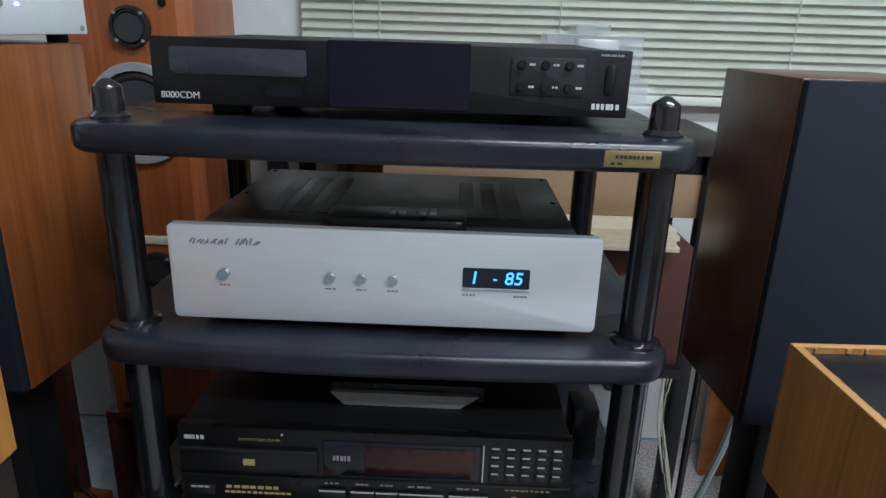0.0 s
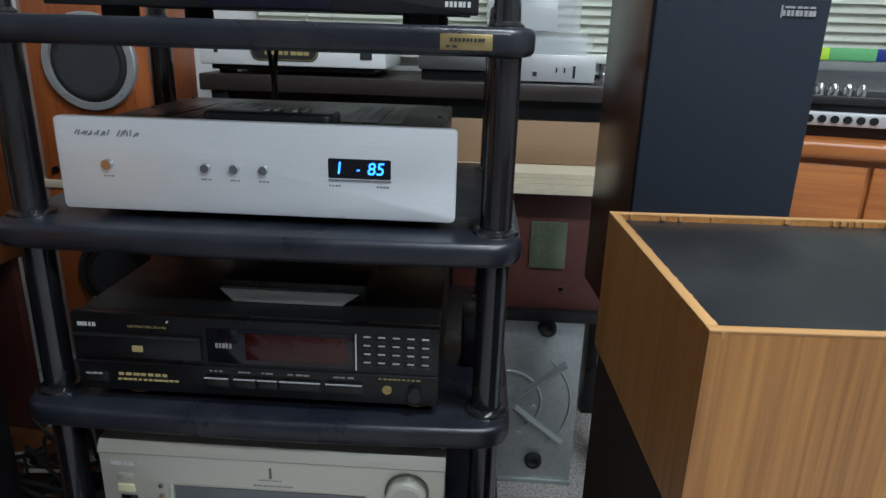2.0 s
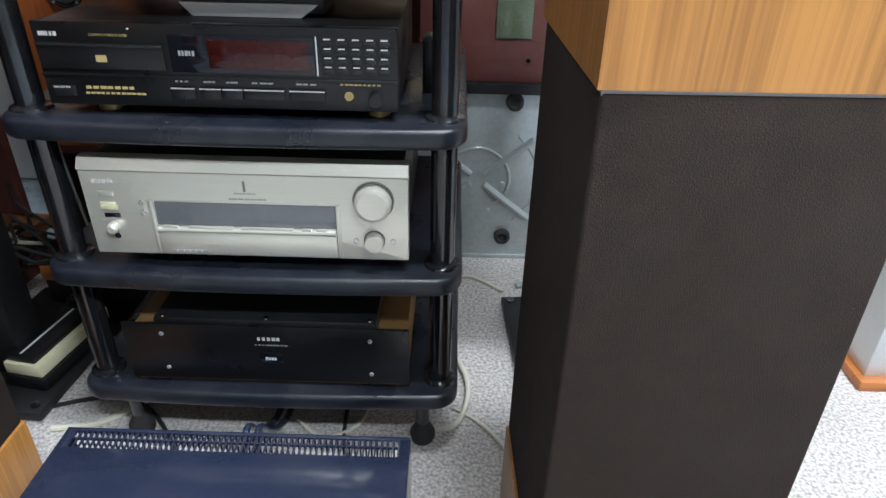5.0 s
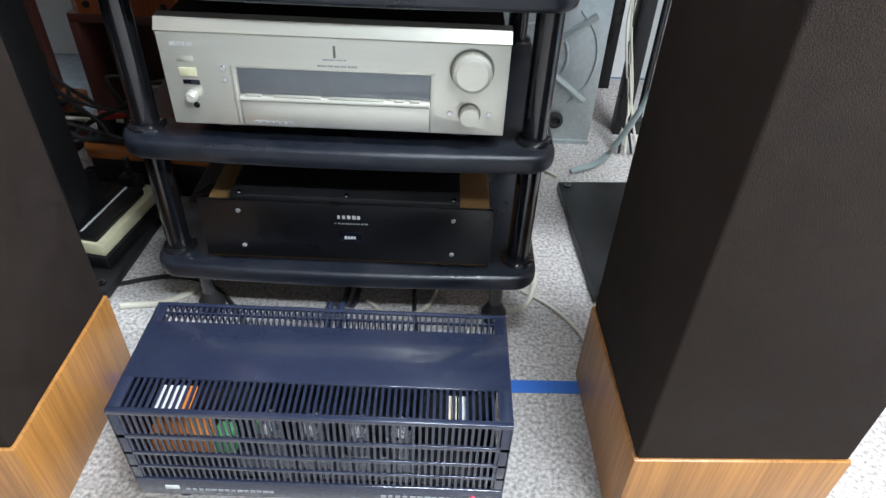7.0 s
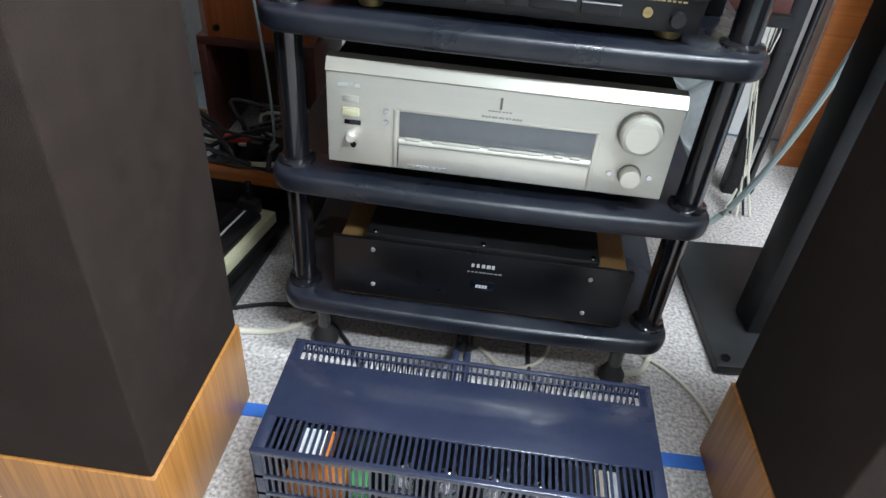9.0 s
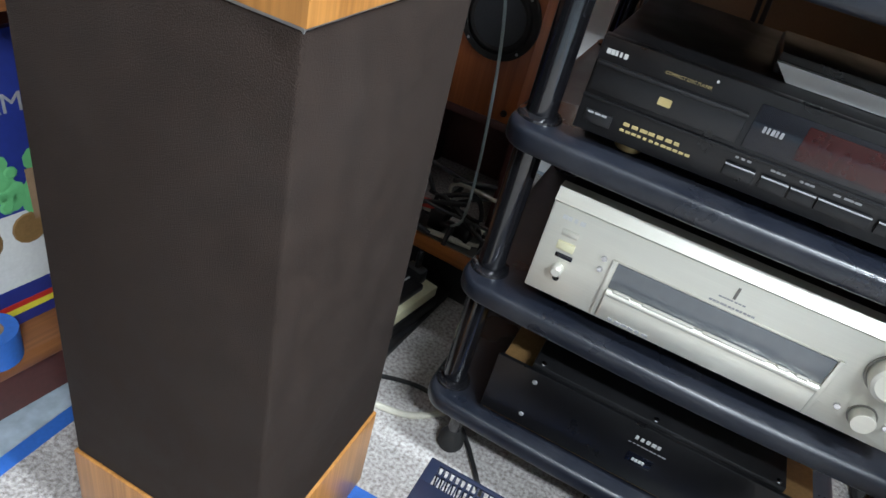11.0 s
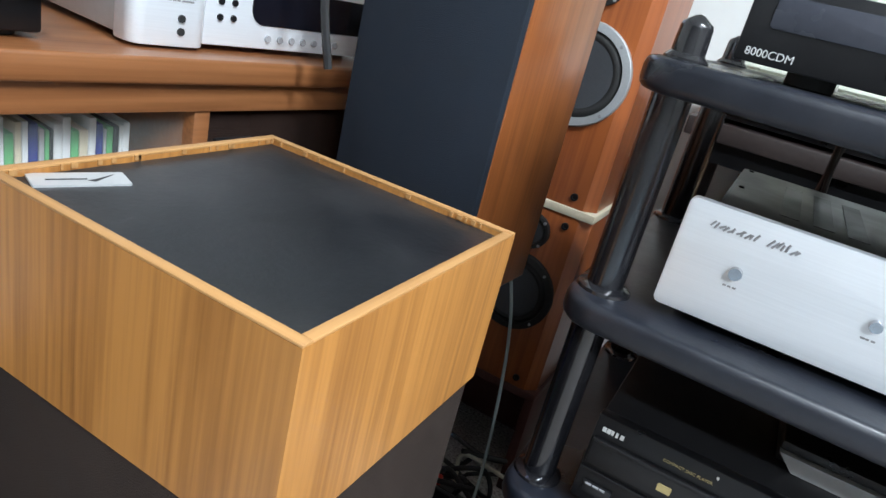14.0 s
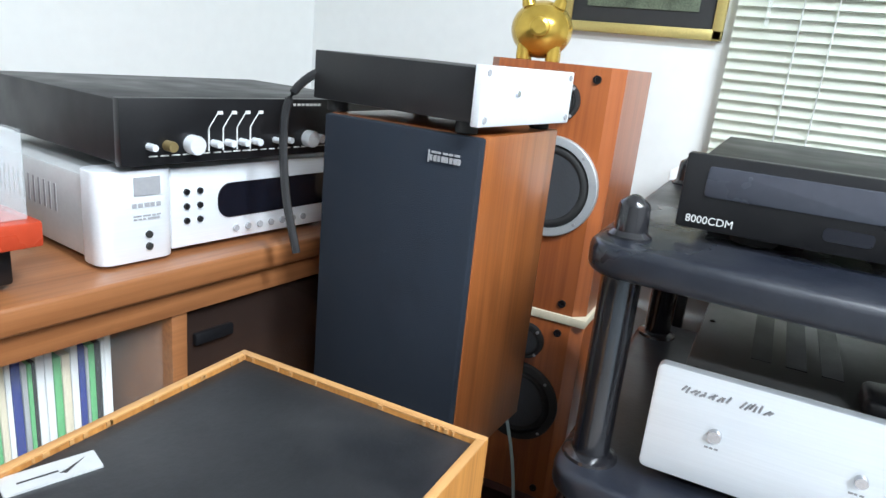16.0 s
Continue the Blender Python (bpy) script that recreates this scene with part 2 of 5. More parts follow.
LAMPGLOW = glow("fluorescent_tube", (0.95, 1.0, 0.97), 6.0)
BLIND = surface("blind_slat_enamel", (0.82, 0.84, 0.75), 0.45, scale=15, vary=0.04, bump=0.02)


# ---- mesh helpers ----
def box(x0, y0, z0, x1, y1, z1, bev=0.0, seg=2):
    bm = bmesh.new()
    bmesh.ops.create_cube(bm, size=1)
    for v in bm.verts:
        v.co = Vector(((x0 + x1) / 2 + v.co.x * (x1 - x0), (y0 + y1) / 2 + v.co.y * (y1 - y0), (z0 + z1) / 2 + v.co.z * (z1 - z0)))
    if bev:
        bmesh.ops.bevel(bm, geom=bm.edges[:], offset=bev, segments=seg, affect="EDGES", profile=0.5)
    return bm


def lathe(profile, m=None, seg=28):
    """A turned body about z from (radius, height) pairs."""
    bm = bmesh.new()
    rings = []
    for r, z in profile:
        if r < 1e-6:
            rings.append([bm.verts.new((0, 0, z))])
        else:
            rings.append([bm.verts.new((r * math.cos(2 * math.pi * i / seg), r * math.sin(2 * math.pi * i / seg), z)) for i in range(seg)])
    for a, b in zip(rings, rings[1:]):
        for i in range(seg):
            j = (i + 1) % seg
            if len(a) == 1 and len(b) > 1:
                bm.faces.new((a[0], b[i], b[j]))
            elif len(b) == 1 and len(a) > 1:
                bm.faces.new((a[j], a[i], b[0]))
            elif len(a) > 1:
                bm.faces.new((a[i], a[j], b[j], b[i]))
    for ring, flip in ((rings[0], True), (rings[-1], False)):
        if len(ring) > 1:
            bm.faces.new(ring[::-1] if flip else ring)
    if m:
        bm.transform(m)
    return bm


def rod(r, x, y, z0, z1, seg=20, bev=0.0015):
    return lathe([(r - bev, z0), (r, z0 + bev), (r, z1 - bev), (r - bev, z1)], pose(x, y, 0), seg)


def knob(r, depth, x, z, y=0.0, seg=32):
    """A knob that stands out of a front face towards -y."""
    return lathe([(r, 0), (r, depth * 0.85), (r * 0.93, depth), (0, depth)], pose(x, y, z, 90), seg)


def prism(outline, z0, z1, bev=0.0, seg=2):
    bm = bmesh.new()
    f = bm.faces.new([bm.verts.new((x, y, z0)) for x, y in outline])
    top = bmesh.ops.extrude_face_region(bm, geom=[f])
    bmesh.ops.translate(bm, verts=[v for v in top["geom"] if isinstance(v, bmesh.types.BMVert)], vec=(0, 0, z1 - z0))
    bmesh.ops.recalc_face_normals(bm, faces=bm.faces[:])
    if bev:
        edges = [e for e in bm.edges if abs(e.verts[0].co.z - e.verts[1].co.z) < 1e-6]
        bmesh.ops.bevel(bm, geom=edges, offset=bev, segments=seg, affect="EDGES", profile=0.5)
    return bm


def rounded(w, d, r, n=6, x=0.0, y=0.0):
    pts = []
    for cx, cy, a0 in ((w / 2 - r, d / 2 - r, 0), (-w / 2 + r, d / 2 - r, 90), (-w / 2 + r, -d / 2 + r, 180), (w / 2 - r, -d / 2 + r, 270)):
        for i in range(n + 1):
            a = radians(a0 + 90 * i / n)
            pts.append((x + cx + r * math.cos(a), y + cy + r * math.sin(a)))
    return pts


def panel(w, h, r, x, z, y0, y1, bev=0.0):
    """A rounded plate that lies in a front face, from y0 back to y1, centred on x and z."""
    bm = prism(rounded(w, h, r), -y1, -y0, bev)
    bm.transform(pose(x, 0, z, 90))
    return bm


def joined(*bms):
    out = bmesh.new()
    for b in bms:
        me = bpy.data.meshes.new("piece")
        b.to_mesh(me)
        b.free()
        out.from_mesh(me)
        bpy.data.meshes.remove(me)
    return out


def sweep(points, r, seg=8, steps=6):
    """A cable through the points."""
    p = [Vector(q) for q in points]
    p = [2 * p[0] - p[1]] + p + [2 * p[-1] - p[-2]]
    line = []
    for i in range(1, len(p) - 2):
        for k in range(steps):
            t = k / steps
            line.append(0.5 * ((2 * p[i]) + (p[i + 1] - p[i - 1]) * t + (2 * p[i - 1] - 5 * p[i] + 4 * p[i + 1] - p[i + 2]) * t * t
                               + (3 * p[i] - p[i - 1] - 3 * p[i + 1] + p[i + 2]) * t ** 3))
    line.append(p[-2])
    bm, rings = bmesh.new(), []
    for i, c in enumerate(line):
        d = (line[min(i + 1, len(line) - 1)] - line[max(i - 1, 0)]).normalized()
        u = d.cross(Vector((0, 0, 1)) if abs(d.z) < 0.9 else Vector((1, 0, 0))).normalized()
        v = d.cross(u)
        rings.append([bm.verts.new(c + r * (math.cos(2 * math.pi * k / seg) * u + math.sin(2 * math.pi * k / seg) * v)) for k in range(seg)])
    for a, b in zip(rings, rings[1:]):
        for k in range(seg):
            bm.faces.new((a[k], a[(k + 1) % seg], b[(k + 1) % seg], b[k]))
    bm.faces.new(rings[0][::-1]), bm.faces.new(rings[-1])
    bmesh.ops.recalc_face_normals(bm, faces=bm.faces[:])
    return bm


def mesh_of(name, bm, material, smooth=True):
    me = bpy.data.meshes.new(name)
    bm.to_mesh(me)
    bm.free()
    me.materials.append(material)
    if smooth:
        me.shade_smooth()
        me.set_sharp_from_angle(angle=radians(38))
    return me


def thing(name, label, category, m, group="", kind=""):
    ob = new(name)
    ob.empty_display_size = 0.02
    ob.matrix_world = m
    return tagged(ob, label, category, group, kind)


def part(name, bm, material, parent, label=""):
    ob = new(name, mesh_of(name, bm, material))
    ob.parent = parent
    return tagged(ob, label)


def solid(name, bm, material, label, category, m=None, group="", kind=""):
    ob = new(name, mesh_of(name, bm, material))
    if m:
        ob.matrix_world = m
    return tagged(ob, label, category, group, kind)


def letters(name, words, size, material, parent, m, label="", shear=0.0, depth=0.0004):
    c = bpy.data.curves.new(name, "FONT")
    c.body, c.size, c.align_x, c.align_y, c.extrude, c.shear = words, size, "CENTER", "CENTER", depth, shear
    tmp = bpy.data.objects.new("lettering", c)
    scene.collection.objects.link(tmp)
    me = bpy.data.meshes.new_from_object(tmp.evaluated_get(bpy.context.evaluated_depsgraph_get()))
    bpy.data.objects.remove(tmp)
    me.transform(m)
    me.materials.clear()
    me.materials.append(material)
    ob = new(name, me)
    ob.parent = parent
    return tagged(ob, label)


def bars(x, z, w, h, n, y=-0.0006, seed=1, depth=0.0012, rows=1):
    """A line of small strokes that stands for print too small to read."""
    rnd, out = random.Random(seed), []
    for r in range(rows):
        x0 = x - w / 2
        step = w / n
        for i in range(n):
            k = rnd.uniform(0.55, 0.9)
            out.append(box(x0, y, z - r * h * 2 - h / 2, x0 + step * k, y + depth, z - r * h * 2 + h / 2))
            x0 += step
    return joined(*out)


# ---- the room ----
FRONT = -2.4
BACK = 1.73
RIGHT = 2.3
WALL_TURN = 83
CORNER = Vector((-1.46, BACK, 0))
solid("floor", box(-3.2, FRONT - 0.1, -0.11, RIGHT + 0.1, BACK + 0.2, -0.006), TILE, "blue-grey mottled tiled floor round the carpet", "floor", kind="structure")
solid("carpet", box(-0.80, -1.3, -0.006, 1.12, BACK - 0.02, 0.0), CARPET, "speckled grey-beige short-pile carpet", "carpet", kind="structure")
solid("ceiling", box(-3.2, FRONT - 0.1, 2.45, RIGHT + 0.1, BACK + 0.2, 2.55), CEIL, "plain white ceiling", "ceiling", kind="structure")
WIN = (-0.36, 1.95, 0.99, 2.1)
back = joined(box(-3.2, BACK, 0, WIN[0], BACK + 0.15, 2.45), box(WIN[1], BACK, 0, RIGHT + 0.1, BACK + 0.15, 2.45),
              box(WIN[0], BACK, 0, WIN[1], BACK + 0.15, WIN[2]), box(WIN[0], BACK, WIN[3], WIN[1], BACK + 0.15, 2.45))
solid("wall_north", back, WALL, "white painted wall with a wide window", "wall", kind="structure")
# east and south walls are out of view, added dark to hold down bounce
solid("wall_east", box(RIGHT, FRONT, 0, RIGHT + 0.1, BACK, 2.45), LOWBOUNCE, "unseen wall, added in dark grey to cut bounced light", "wall", kind="structure")
solid("wall_south", box(-3.2, FRONT - 0.1, 0, RIGHT + 0.1, FRONT, 2.45), LOWBOUNCE, "unseen wall, added in dark grey to cut bounced light", "wall", kind="structure")
solid("wall_west", box(-4.8, 0, 0, 0, 0.1, 2.45), WALL, "white painted wall behind the record cabinet", "wall",
      pose(CORNER.x, CORNER.y, 0, 0, 0, WALL_TURN), kind="structure")
win = thing("window_1", "wide window behind closed pale venetian blinds at night", "window", pose(0, BACK, 0), kind="structure")
part("window_frame", joined(box(WIN[0], 0.02, WIN[2], WIN[1], 0.08, WIN[2] + 0.04), box(WIN[0], 0.02, WIN[3] - 0.04, WIN[1], 0.08, WIN[3]),
                            box(WIN[0], 0.02, WIN[2], WIN[0] + 0.04, 0.08, WIN[3]), box(WIN[1] - 0.04, 0.02, WIN[2], WIN[1], 0.08, WIN[3]),
                            box(0.6, 0.02, WIN[2], 0.64, 0.08, WIN[3])), WHITE, win)
part("pane", box(WIN[0], 0.1, WIN[2], WIN[1], 0.106, WIN[3]), DARKGLASS, win)

blind = thing("venetian_blind", "pale cream venetian blind, closed, with ladder cords", "blind", pose(0, BACK - 0.03, 0))
part("head_rail", box(WIN[0], -0.02, WIN[3] - 0.02, WIN[1], 0.02, WIN[3] + 0.02, 0.003), BLIND, blind)
slat = bmesh.new()
prof = [(-0.010, -0.0095), (-0.004, -0.0015), (0.001, 0.005), (0.003, 0.0115)]
ends = []
for x in (WIN[0] - 0.01, WIN[1] + 0.01):
    ends.append([slat.verts.new((x, y, z)) for y, z in prof])
for i in range(3):
    slat.faces.new((ends[0][i], ends[1][i], ends[1][i + 1], ends[0][i + 1]))
bmesh.ops.solidify(slat, geom=slat.faces[:], thickness=0.0006)
slat_mesh = mesh_of("slat", slat, BLIND)
z = WIN[2] - 0.02
while z < WIN[3] - 0.02:
    s = new("slat", slat_mesh)
    s.parent, s.location = blind, (0, 0, z)
    z += 0.0205
part("bottom_rail", box(WIN[0], -0.012, WIN[2] - 0.055, WIN[1], 0.012, WIN[2] - 0.035, 0.003), BLIND, blind)
for x in (-0.25, -0.19, 0.22, 0.75, 1.2, 1.6):
    part("ladder_cord", rod(0.0012, x, -0.013, WIN[2] - 0.05, WIN[3], 6, 0.0003), PALEBAR, blind)
part("tilt_wand", rod(0.004, -0.31, -0.025, 1.25, WIN[3], 8), CLEAR, blind)

for lx, ly, _ in TUBES:
    fit_ = thing("ceiling_light", "white fluorescent fitting on the ceiling, lit", "ceiling light", pose(lx, ly, 2.45))
    part("tray", box(-0.62, -0.09, -0.05, 0.62, 0.09, 0, 0.006), WHITE, fit_)
    part("tube", lathe([(0.013, -0.58), (0.013, 0.58)], pose(0, 0, -0.062, 0, 90, 0), 14), LAMPGLOW, fit_)


# ---- the rack ----
SHELVES = (1.003, 0.788, 0.565, 0.349, 0.137)
rack = thing("hifi_rack", "black five-tier hi-fi rack with round posts and dusty lacquered shelves", "rack", pose(-0.070, 0.680, 0))
W, D, TH = 0.586, 0.46, 0.028


def shelf_outline():
    pts = []
    base = rounded(W, D, 0.035, 8, 0, D / 2)
    for x, y in base:
        if y < D / 2:
            y -= 0.010 * (1 - (2 * x / W) ** 2) - 0.002
        pts.append((x, y))
    front = [p for p in pts if p[1] < 0.004 and abs(p[0]) <= W / 2 - 0.034]
    out = []
    for i, p in enumerate(pts):
        out.append(p)
        q = pts[(i + 1) % len(pts)]
        if p in front and q in front and abs(q[0] - p[0]) > 0.1:
            for k in range(1, 16):
                x = p[0] + (q[0] - p[0]) * k / 16
                out.append((x, -0.010 * (1 - (2 * x / W) ** 2) + 0.002))
    return out


for top in SHELVES:
    part("shelf", prism(shelf_outline(), top - TH, top, 0.008, 3), SHELF, rack, "black lacquered shelf with rounded corners")
PX, PY = (-0.264, 0.264), (0.048, 0.405)
for upper, lower in zip(SHELVES, SHELVES[1:]):
    for px in PX:
        for py in PY:
            part("post", joined(rod(0.0175, px, py, lower, upper - TH, 28), lathe([(0.026, 0), (0.025, 0.003), (0.018, 0.006)], pose(px, py, lower), 28)), POST, rack)
for px in PX:
    for py in PY:
        part("finial", lathe([(0.019, 0), (0.019, 0.002), (0.0145, 0.006), (0.0135, 0.027), (0.0125, 0.030), (0.004, 0.036), (0, 0.037)],
                             pose(px, py, SHELVES[0]), 14), POST, rack)
for px in PX:
    for py in (0.05, 0.40):
        cast = part("castor", lathe([(0.018, 0), (0.021, 0.006), (0.021, 0.018), (0.015, 0.028), (0.011, 0.04)], pose(px * 0.9, py, 0.0), 20), RUBBER, rack)
        part("stem", rod(0.011, px * 0.9, py, 0.034, SHELVES[4] - TH, 14), POST, cast)
tag = part("maker_plate", box(0.200, -0.0035, SHELVES[0] - 0.022, 0.250, 0.004, SHELVES[0] - 0.007, 0.001), BRASS, rack, "small brass plate with worn dark print")
part("print", bars(0.227, SHELVES[0] - 0.0125, 0.034, 0.003, 9, -0.0042, 3), INK, tag)
part("print", bars(0.212, SHELVES[0] - 0.0185, 0.012, 0.0022, 2, -0.0042, 3), INK, tag)


# ---- silver integrated amplifier ----
def screws(parent, spots, r=0.003, y=None):
    for x, yy, zz in spots:
        part("screw", lathe([(r, 0), (r, 0.001), (r * 0.6, 0.0018), (0, 0.0018)], pose(x, yy, zz) if y is None else pose(x, y, zz, 90), 10), BLACK, parent)


amp = thing("amplifier", "silver-fronted integrated amplifier with a blue lit display", "amplifier", pose(-0.070, 0.722, SHELVES[1]))
bw = 0.200
part("body", joined(box(-bw, 0.012, 0.012, bw, 0.315, 0.103, 0.002)), BODYGREY, amp, "dark grey metal case")
part("front_panel", panel(0.438, 0.102, 0.006, 0, 0.061, 0, 0.012, 0.0012), ALU, amp, "brushed aluminium front panel")
for vx in (-0.139, -0.109, -0.079, 0.083, 0.111, 0.139):
    part("vent", box(vx - 0.009, 0.09, 0.1025, vx + 0.009, 0.265, 0.1036), SATIN, amp)
screws(amp, [(sx * 0.19, sy, 0.103) for sx in (-1, 1) for sy in (0.03, 0.17, 0.30)])
for kx in (-0.163, -0.054, -0.022, 0.010):
    part("button", knob(0.0058 if kx < -0.1 else 0.005, 0.006, kx, 0.061), CHROME, amp)
    part("print", bars(kx, 0.048, 0.012, 0.0016, 3, seed=int(kx * 1000)), GREYBAR, amp)
disp = part("display", panel(0.068, 0.0215, 0.002, 0.1145, 0.066, -0.0006, 0.004), DARKGLASS, amp)
part("display_rim", box(0.081, -0.0022, 0.0528, 0.149, 0.002, 0.0544), CHROME, amp)
letters("digits", "1", 0.019, LED_BLUE, disp, pose(0.092, -0.0012, 0.066, 90), "lit blue digits", 0.12)
letters("digits", "-", 0.014, LED_BLUE, disp, pose(0.113, -0.0012, 0.066, 90), "", 0.12)
letters("digits", "85", 0.019, LED_BLUE, disp, pose(0.132, -0.0012, 0.066, 90), "", 0.12)
part("print", bars(0.088, 0.047, 0.014, 0.002, 4, seed=4), GREYBAR, amp)
part("print", bars(0.14, 0.047, 0.014, 0.002, 4, seed=5), GREYBAR, amp)
logo = joined(*[lathe([(0.0009, 0), (0.0009, ln)], pose(x, -0.0006, 0.0955 + dz, 0, a, 0), 6) for x, dz, a, ln in
                [(-0.196 + 0.0036 * i, random.Random(i).uniform(-0.004, -0.002), random.Random(i + 50).uniform(10, 60), random.Random(i + 9).uniform(0.004, 0.008))
                 for i in range(20) if i not in (11, 12)]])
part("script_mark", logo, GREYBAR, amp, "grey script lettering, too ornate to read")
for fx in (-0.15, 0.15):
    for fy in (0.045, 0.23):
        part("foot", rod(0.018, fx, fy, 0, 0.012), RUBBER, amp)

remote = thing("remote_control", "slim black remote control with pale keys, on the amplifier", "remote control", pose(-0.060, 0.735, SHELVES[1] + 0.103))
part("case", prism(rounded(0.145, 0.05, 0.01, 5, 0, 0.03), 0, 0.017, 0.004, 3), BLACK, remote)
for i in range(5):
    for j in range(2):
        if i != 2:
            part("key", box(-0.008 + i * 0.0105, 0.022 + j * 0.014, 0.0168, -0.001 + i * 0.0105, 0.029 + j * 0.014, 0.0195, 0.001), PALEBAR, remote)


# ---- black disc transport on the top shelf ----
cdt = thing("disc_transport", "black compact disc transport with a dark blue display", "CD player", pose(-0.069, 0.758, SHELVES[0]))
part("body", box(-0.222, 0.014, 0.014, 0.222, 0.27, 0.0735, 0.002), SATIN, cdt)
part("front_panel", panel(0.468, 0.064, 0.002, 0, 0.043, 0, 0.014, 0.001), BLACK, cdt, "satin black front panel")
part("disc_drawer", panel(0.135, 0.026, 0.004, -0.148, 0.053, -0.001, 0.006, 0.0006), SHEENDRAWER, cdt)
part("drawer_slot", panel(0.036, 0.011, 0.004, -0.104, 0.0265, -0.0006, 0.004), DARKGLASS, cdt)
part("display", panel(0.138, 0.063, 0.001, 0.010, 0.045, -0.0012, 0.004), BLUEGLASS, cdt, "blue-black display window, unlit")
pad = part("button_pad", panel(0.072, 0.036, 0.003, 0.154, 0.048, -0.001, 0.004, 0.0006), SATIN, cdt, "grey panel with six round buttons")
for i in range(3):
    for j in range(2):
        part("button", knob(0.0042, 0.003, 0.129 + i * 0.023, 0.0385 + j * 0.021, -0.001, 16), BLACK, pad)
        part("print", bars(0.139 + i * 0.023, 0.0385 + j * 0.021, 0.006, 0.002, 2, -0.0016, i), PALEBAR, pad)
part("power_switch", panel(0.010, 0.029, 0.005, 0.215, 0.047, -0.002, 0.004, 0.001), BLACK, cdt)
part("print", bars(0.215, 0.070, 0.022, 0.002, 7, seed=8), GREYBAR, cdt)
part("maker_mark", bars(0.213, 0.0215, 0.028, 0.0055, 6, seed=9), PALEBAR, cdt, "small white maker's mark")
letters("model_number", "8000CDM", 0.0092, PALEBAR, cdt, pose(-0.207, -0.0008, 0.0195, 90), "white model number", depth=0.0003)
for fx in (-0.17, 0.17):
    for fy in (0.04, 0.26):
        part("foot", rod(0.02, fx, fy, 0, 0.014), RUBBER, cdt)


# ---- black compact disc player ----
vic = thing("disc_player", "old black compact disc player with number keys and a red display", "CD player", pose(-0.078, 0.705, SHELVES[2]))
part("body", box(-0.213, 0.014, 0.013, 0.213, 0.30, 0.110, 0.0015), SATIN, vic, "dull black sheet-metal case")
part("front_panel", box(-0.215, 0.0, 0.013, 0.215, 0.014, 0.112, 0.0015), BLACK, vic)
part("front_ledge", box(-0.215, -0.003, 0.049, 0.215, 0.002, 0.052, 0.0008), BLACK, vic)
drawer = part("disc_drawer", box(-0.212, -0.004, 0.058, -0.062, 0.002, 0.088, 0.001), BLACK, vic)
part("drawer_lip", box(-0.212, -0.006, 0.0845, -0.062, -0.002, 0.088, 0.0008), SATIN, drawer)
part("disc_mark", panel(0.013, 0.008, 0.001, -0.137, 0.071, -0.0046, -0.003), GOLDBAR, drawer)
part("print", bars(-0.1965, 0.098, 0.022, 0.005, 5, seed=2), PALEBAR, vic)
letters("model_print", "COMPACT DISC PLAYER", 0.0042, GOLDBAR, vic, pose(-0.125, -0.0006, 0.0975, 90), "gold print", depth=0.0002)
window = part("display", box(-0.056, -0.001, 0.056, 0.116, 0.003, 0.101, 0.001), DARKGLASS, vic, "dark display window")
part("red_field", box(-0.01, -0.0018, 0.062, 0.11, 0.001, 0.096, 0.001), REDGLASS, window)
part("print", bars(-0.035, 0.079, 0.02, 0.006, 5, -0.0018, 7), GREYBAR, window)
part("bright_line", box(0.1185, -0.0018, 0.056, 0.1197, 0.002, 0.102), PALEBAR, vic)
for i in range(5):
    for j in range(4):
        k = part("number_key", box(0.126 + i * 0.0168, -0.003, 0.0595 + j * 0.0108, 0.138 + i * 0.0168, 0.002, 0.0645 + j * 0.0108, 0.0008), SATIN, vic)
        part("print", box(0.128 + i * 0.0168, -0.0012, 0.0658 + j * 0.0108, 0.136 + i * 0.0168, 0.0004, 0.0672 + j * 0.0108), PALEBAR, k)
for x0, x1 in ((-0.061, -0.032), (-0.026, 0.0), (0.002, 0.026), (0.028, 0.077), (0.083, 0.126)):
    key = part("transport_key", box(x0, -0.004, 0.025, x1, 0.002, 0.038, 0.001), BLACK, vic)
    part("edge_line", box(x0, -0.0048, 0.0365, x1, -0.003, 0.0378), GREYBAR, key)
    part("print", bars((x0 + x1) / 2, 0.045, (x1 - x0) * 0.6, 0.002, 3, seed=int(x1 * 999)), GREYBAR, vic)
part("power_button", box(-0.207, -0.003, 0.024, -0.178, 0.002, 0.037, 0.001), BLACK, vic)
part("print", bars(-0.193, 0.0355, 0.022, 0.002, 3, -0.0036, 6), GREYBAR, vic)
part("print", bars(-0.135, 0.035, 0.062, 0.0035, 7, seed=11), GOLDBAR, vic)
part("print", bars(-0.13, 0.028, 0.075, 0.0025, 12, seed=12), GOLDBAR, vic)
jack = part("headphone_jack", lathe([(0.0055, 0), (0.0055, 0.002), (0.003, 0.002), (0.003, 0.0005), (0, 0.0005)], pose(0.155, 0, 0.032, 90), 20), BRASS, vic)
part("level_knob", knob(0.0085, 0.008, 0.188, 0.028), BLACK, vic)
part("print", bars(0.17, 0.046, 0.05, 0.002, 9, seed=13), GOLDBAR, vic)
for fx in (-0.155, 0.188):
    for fy in (0.03, 0.26):
        part("foot", rod(0.015, fx, fy, 0, 0.013), BRASS if fy < 0.1 else RUBBER, vic)
part("maker_dot", knob(0.0012, 0.002, -0.1, 0.1055), PALEBAR, vic)

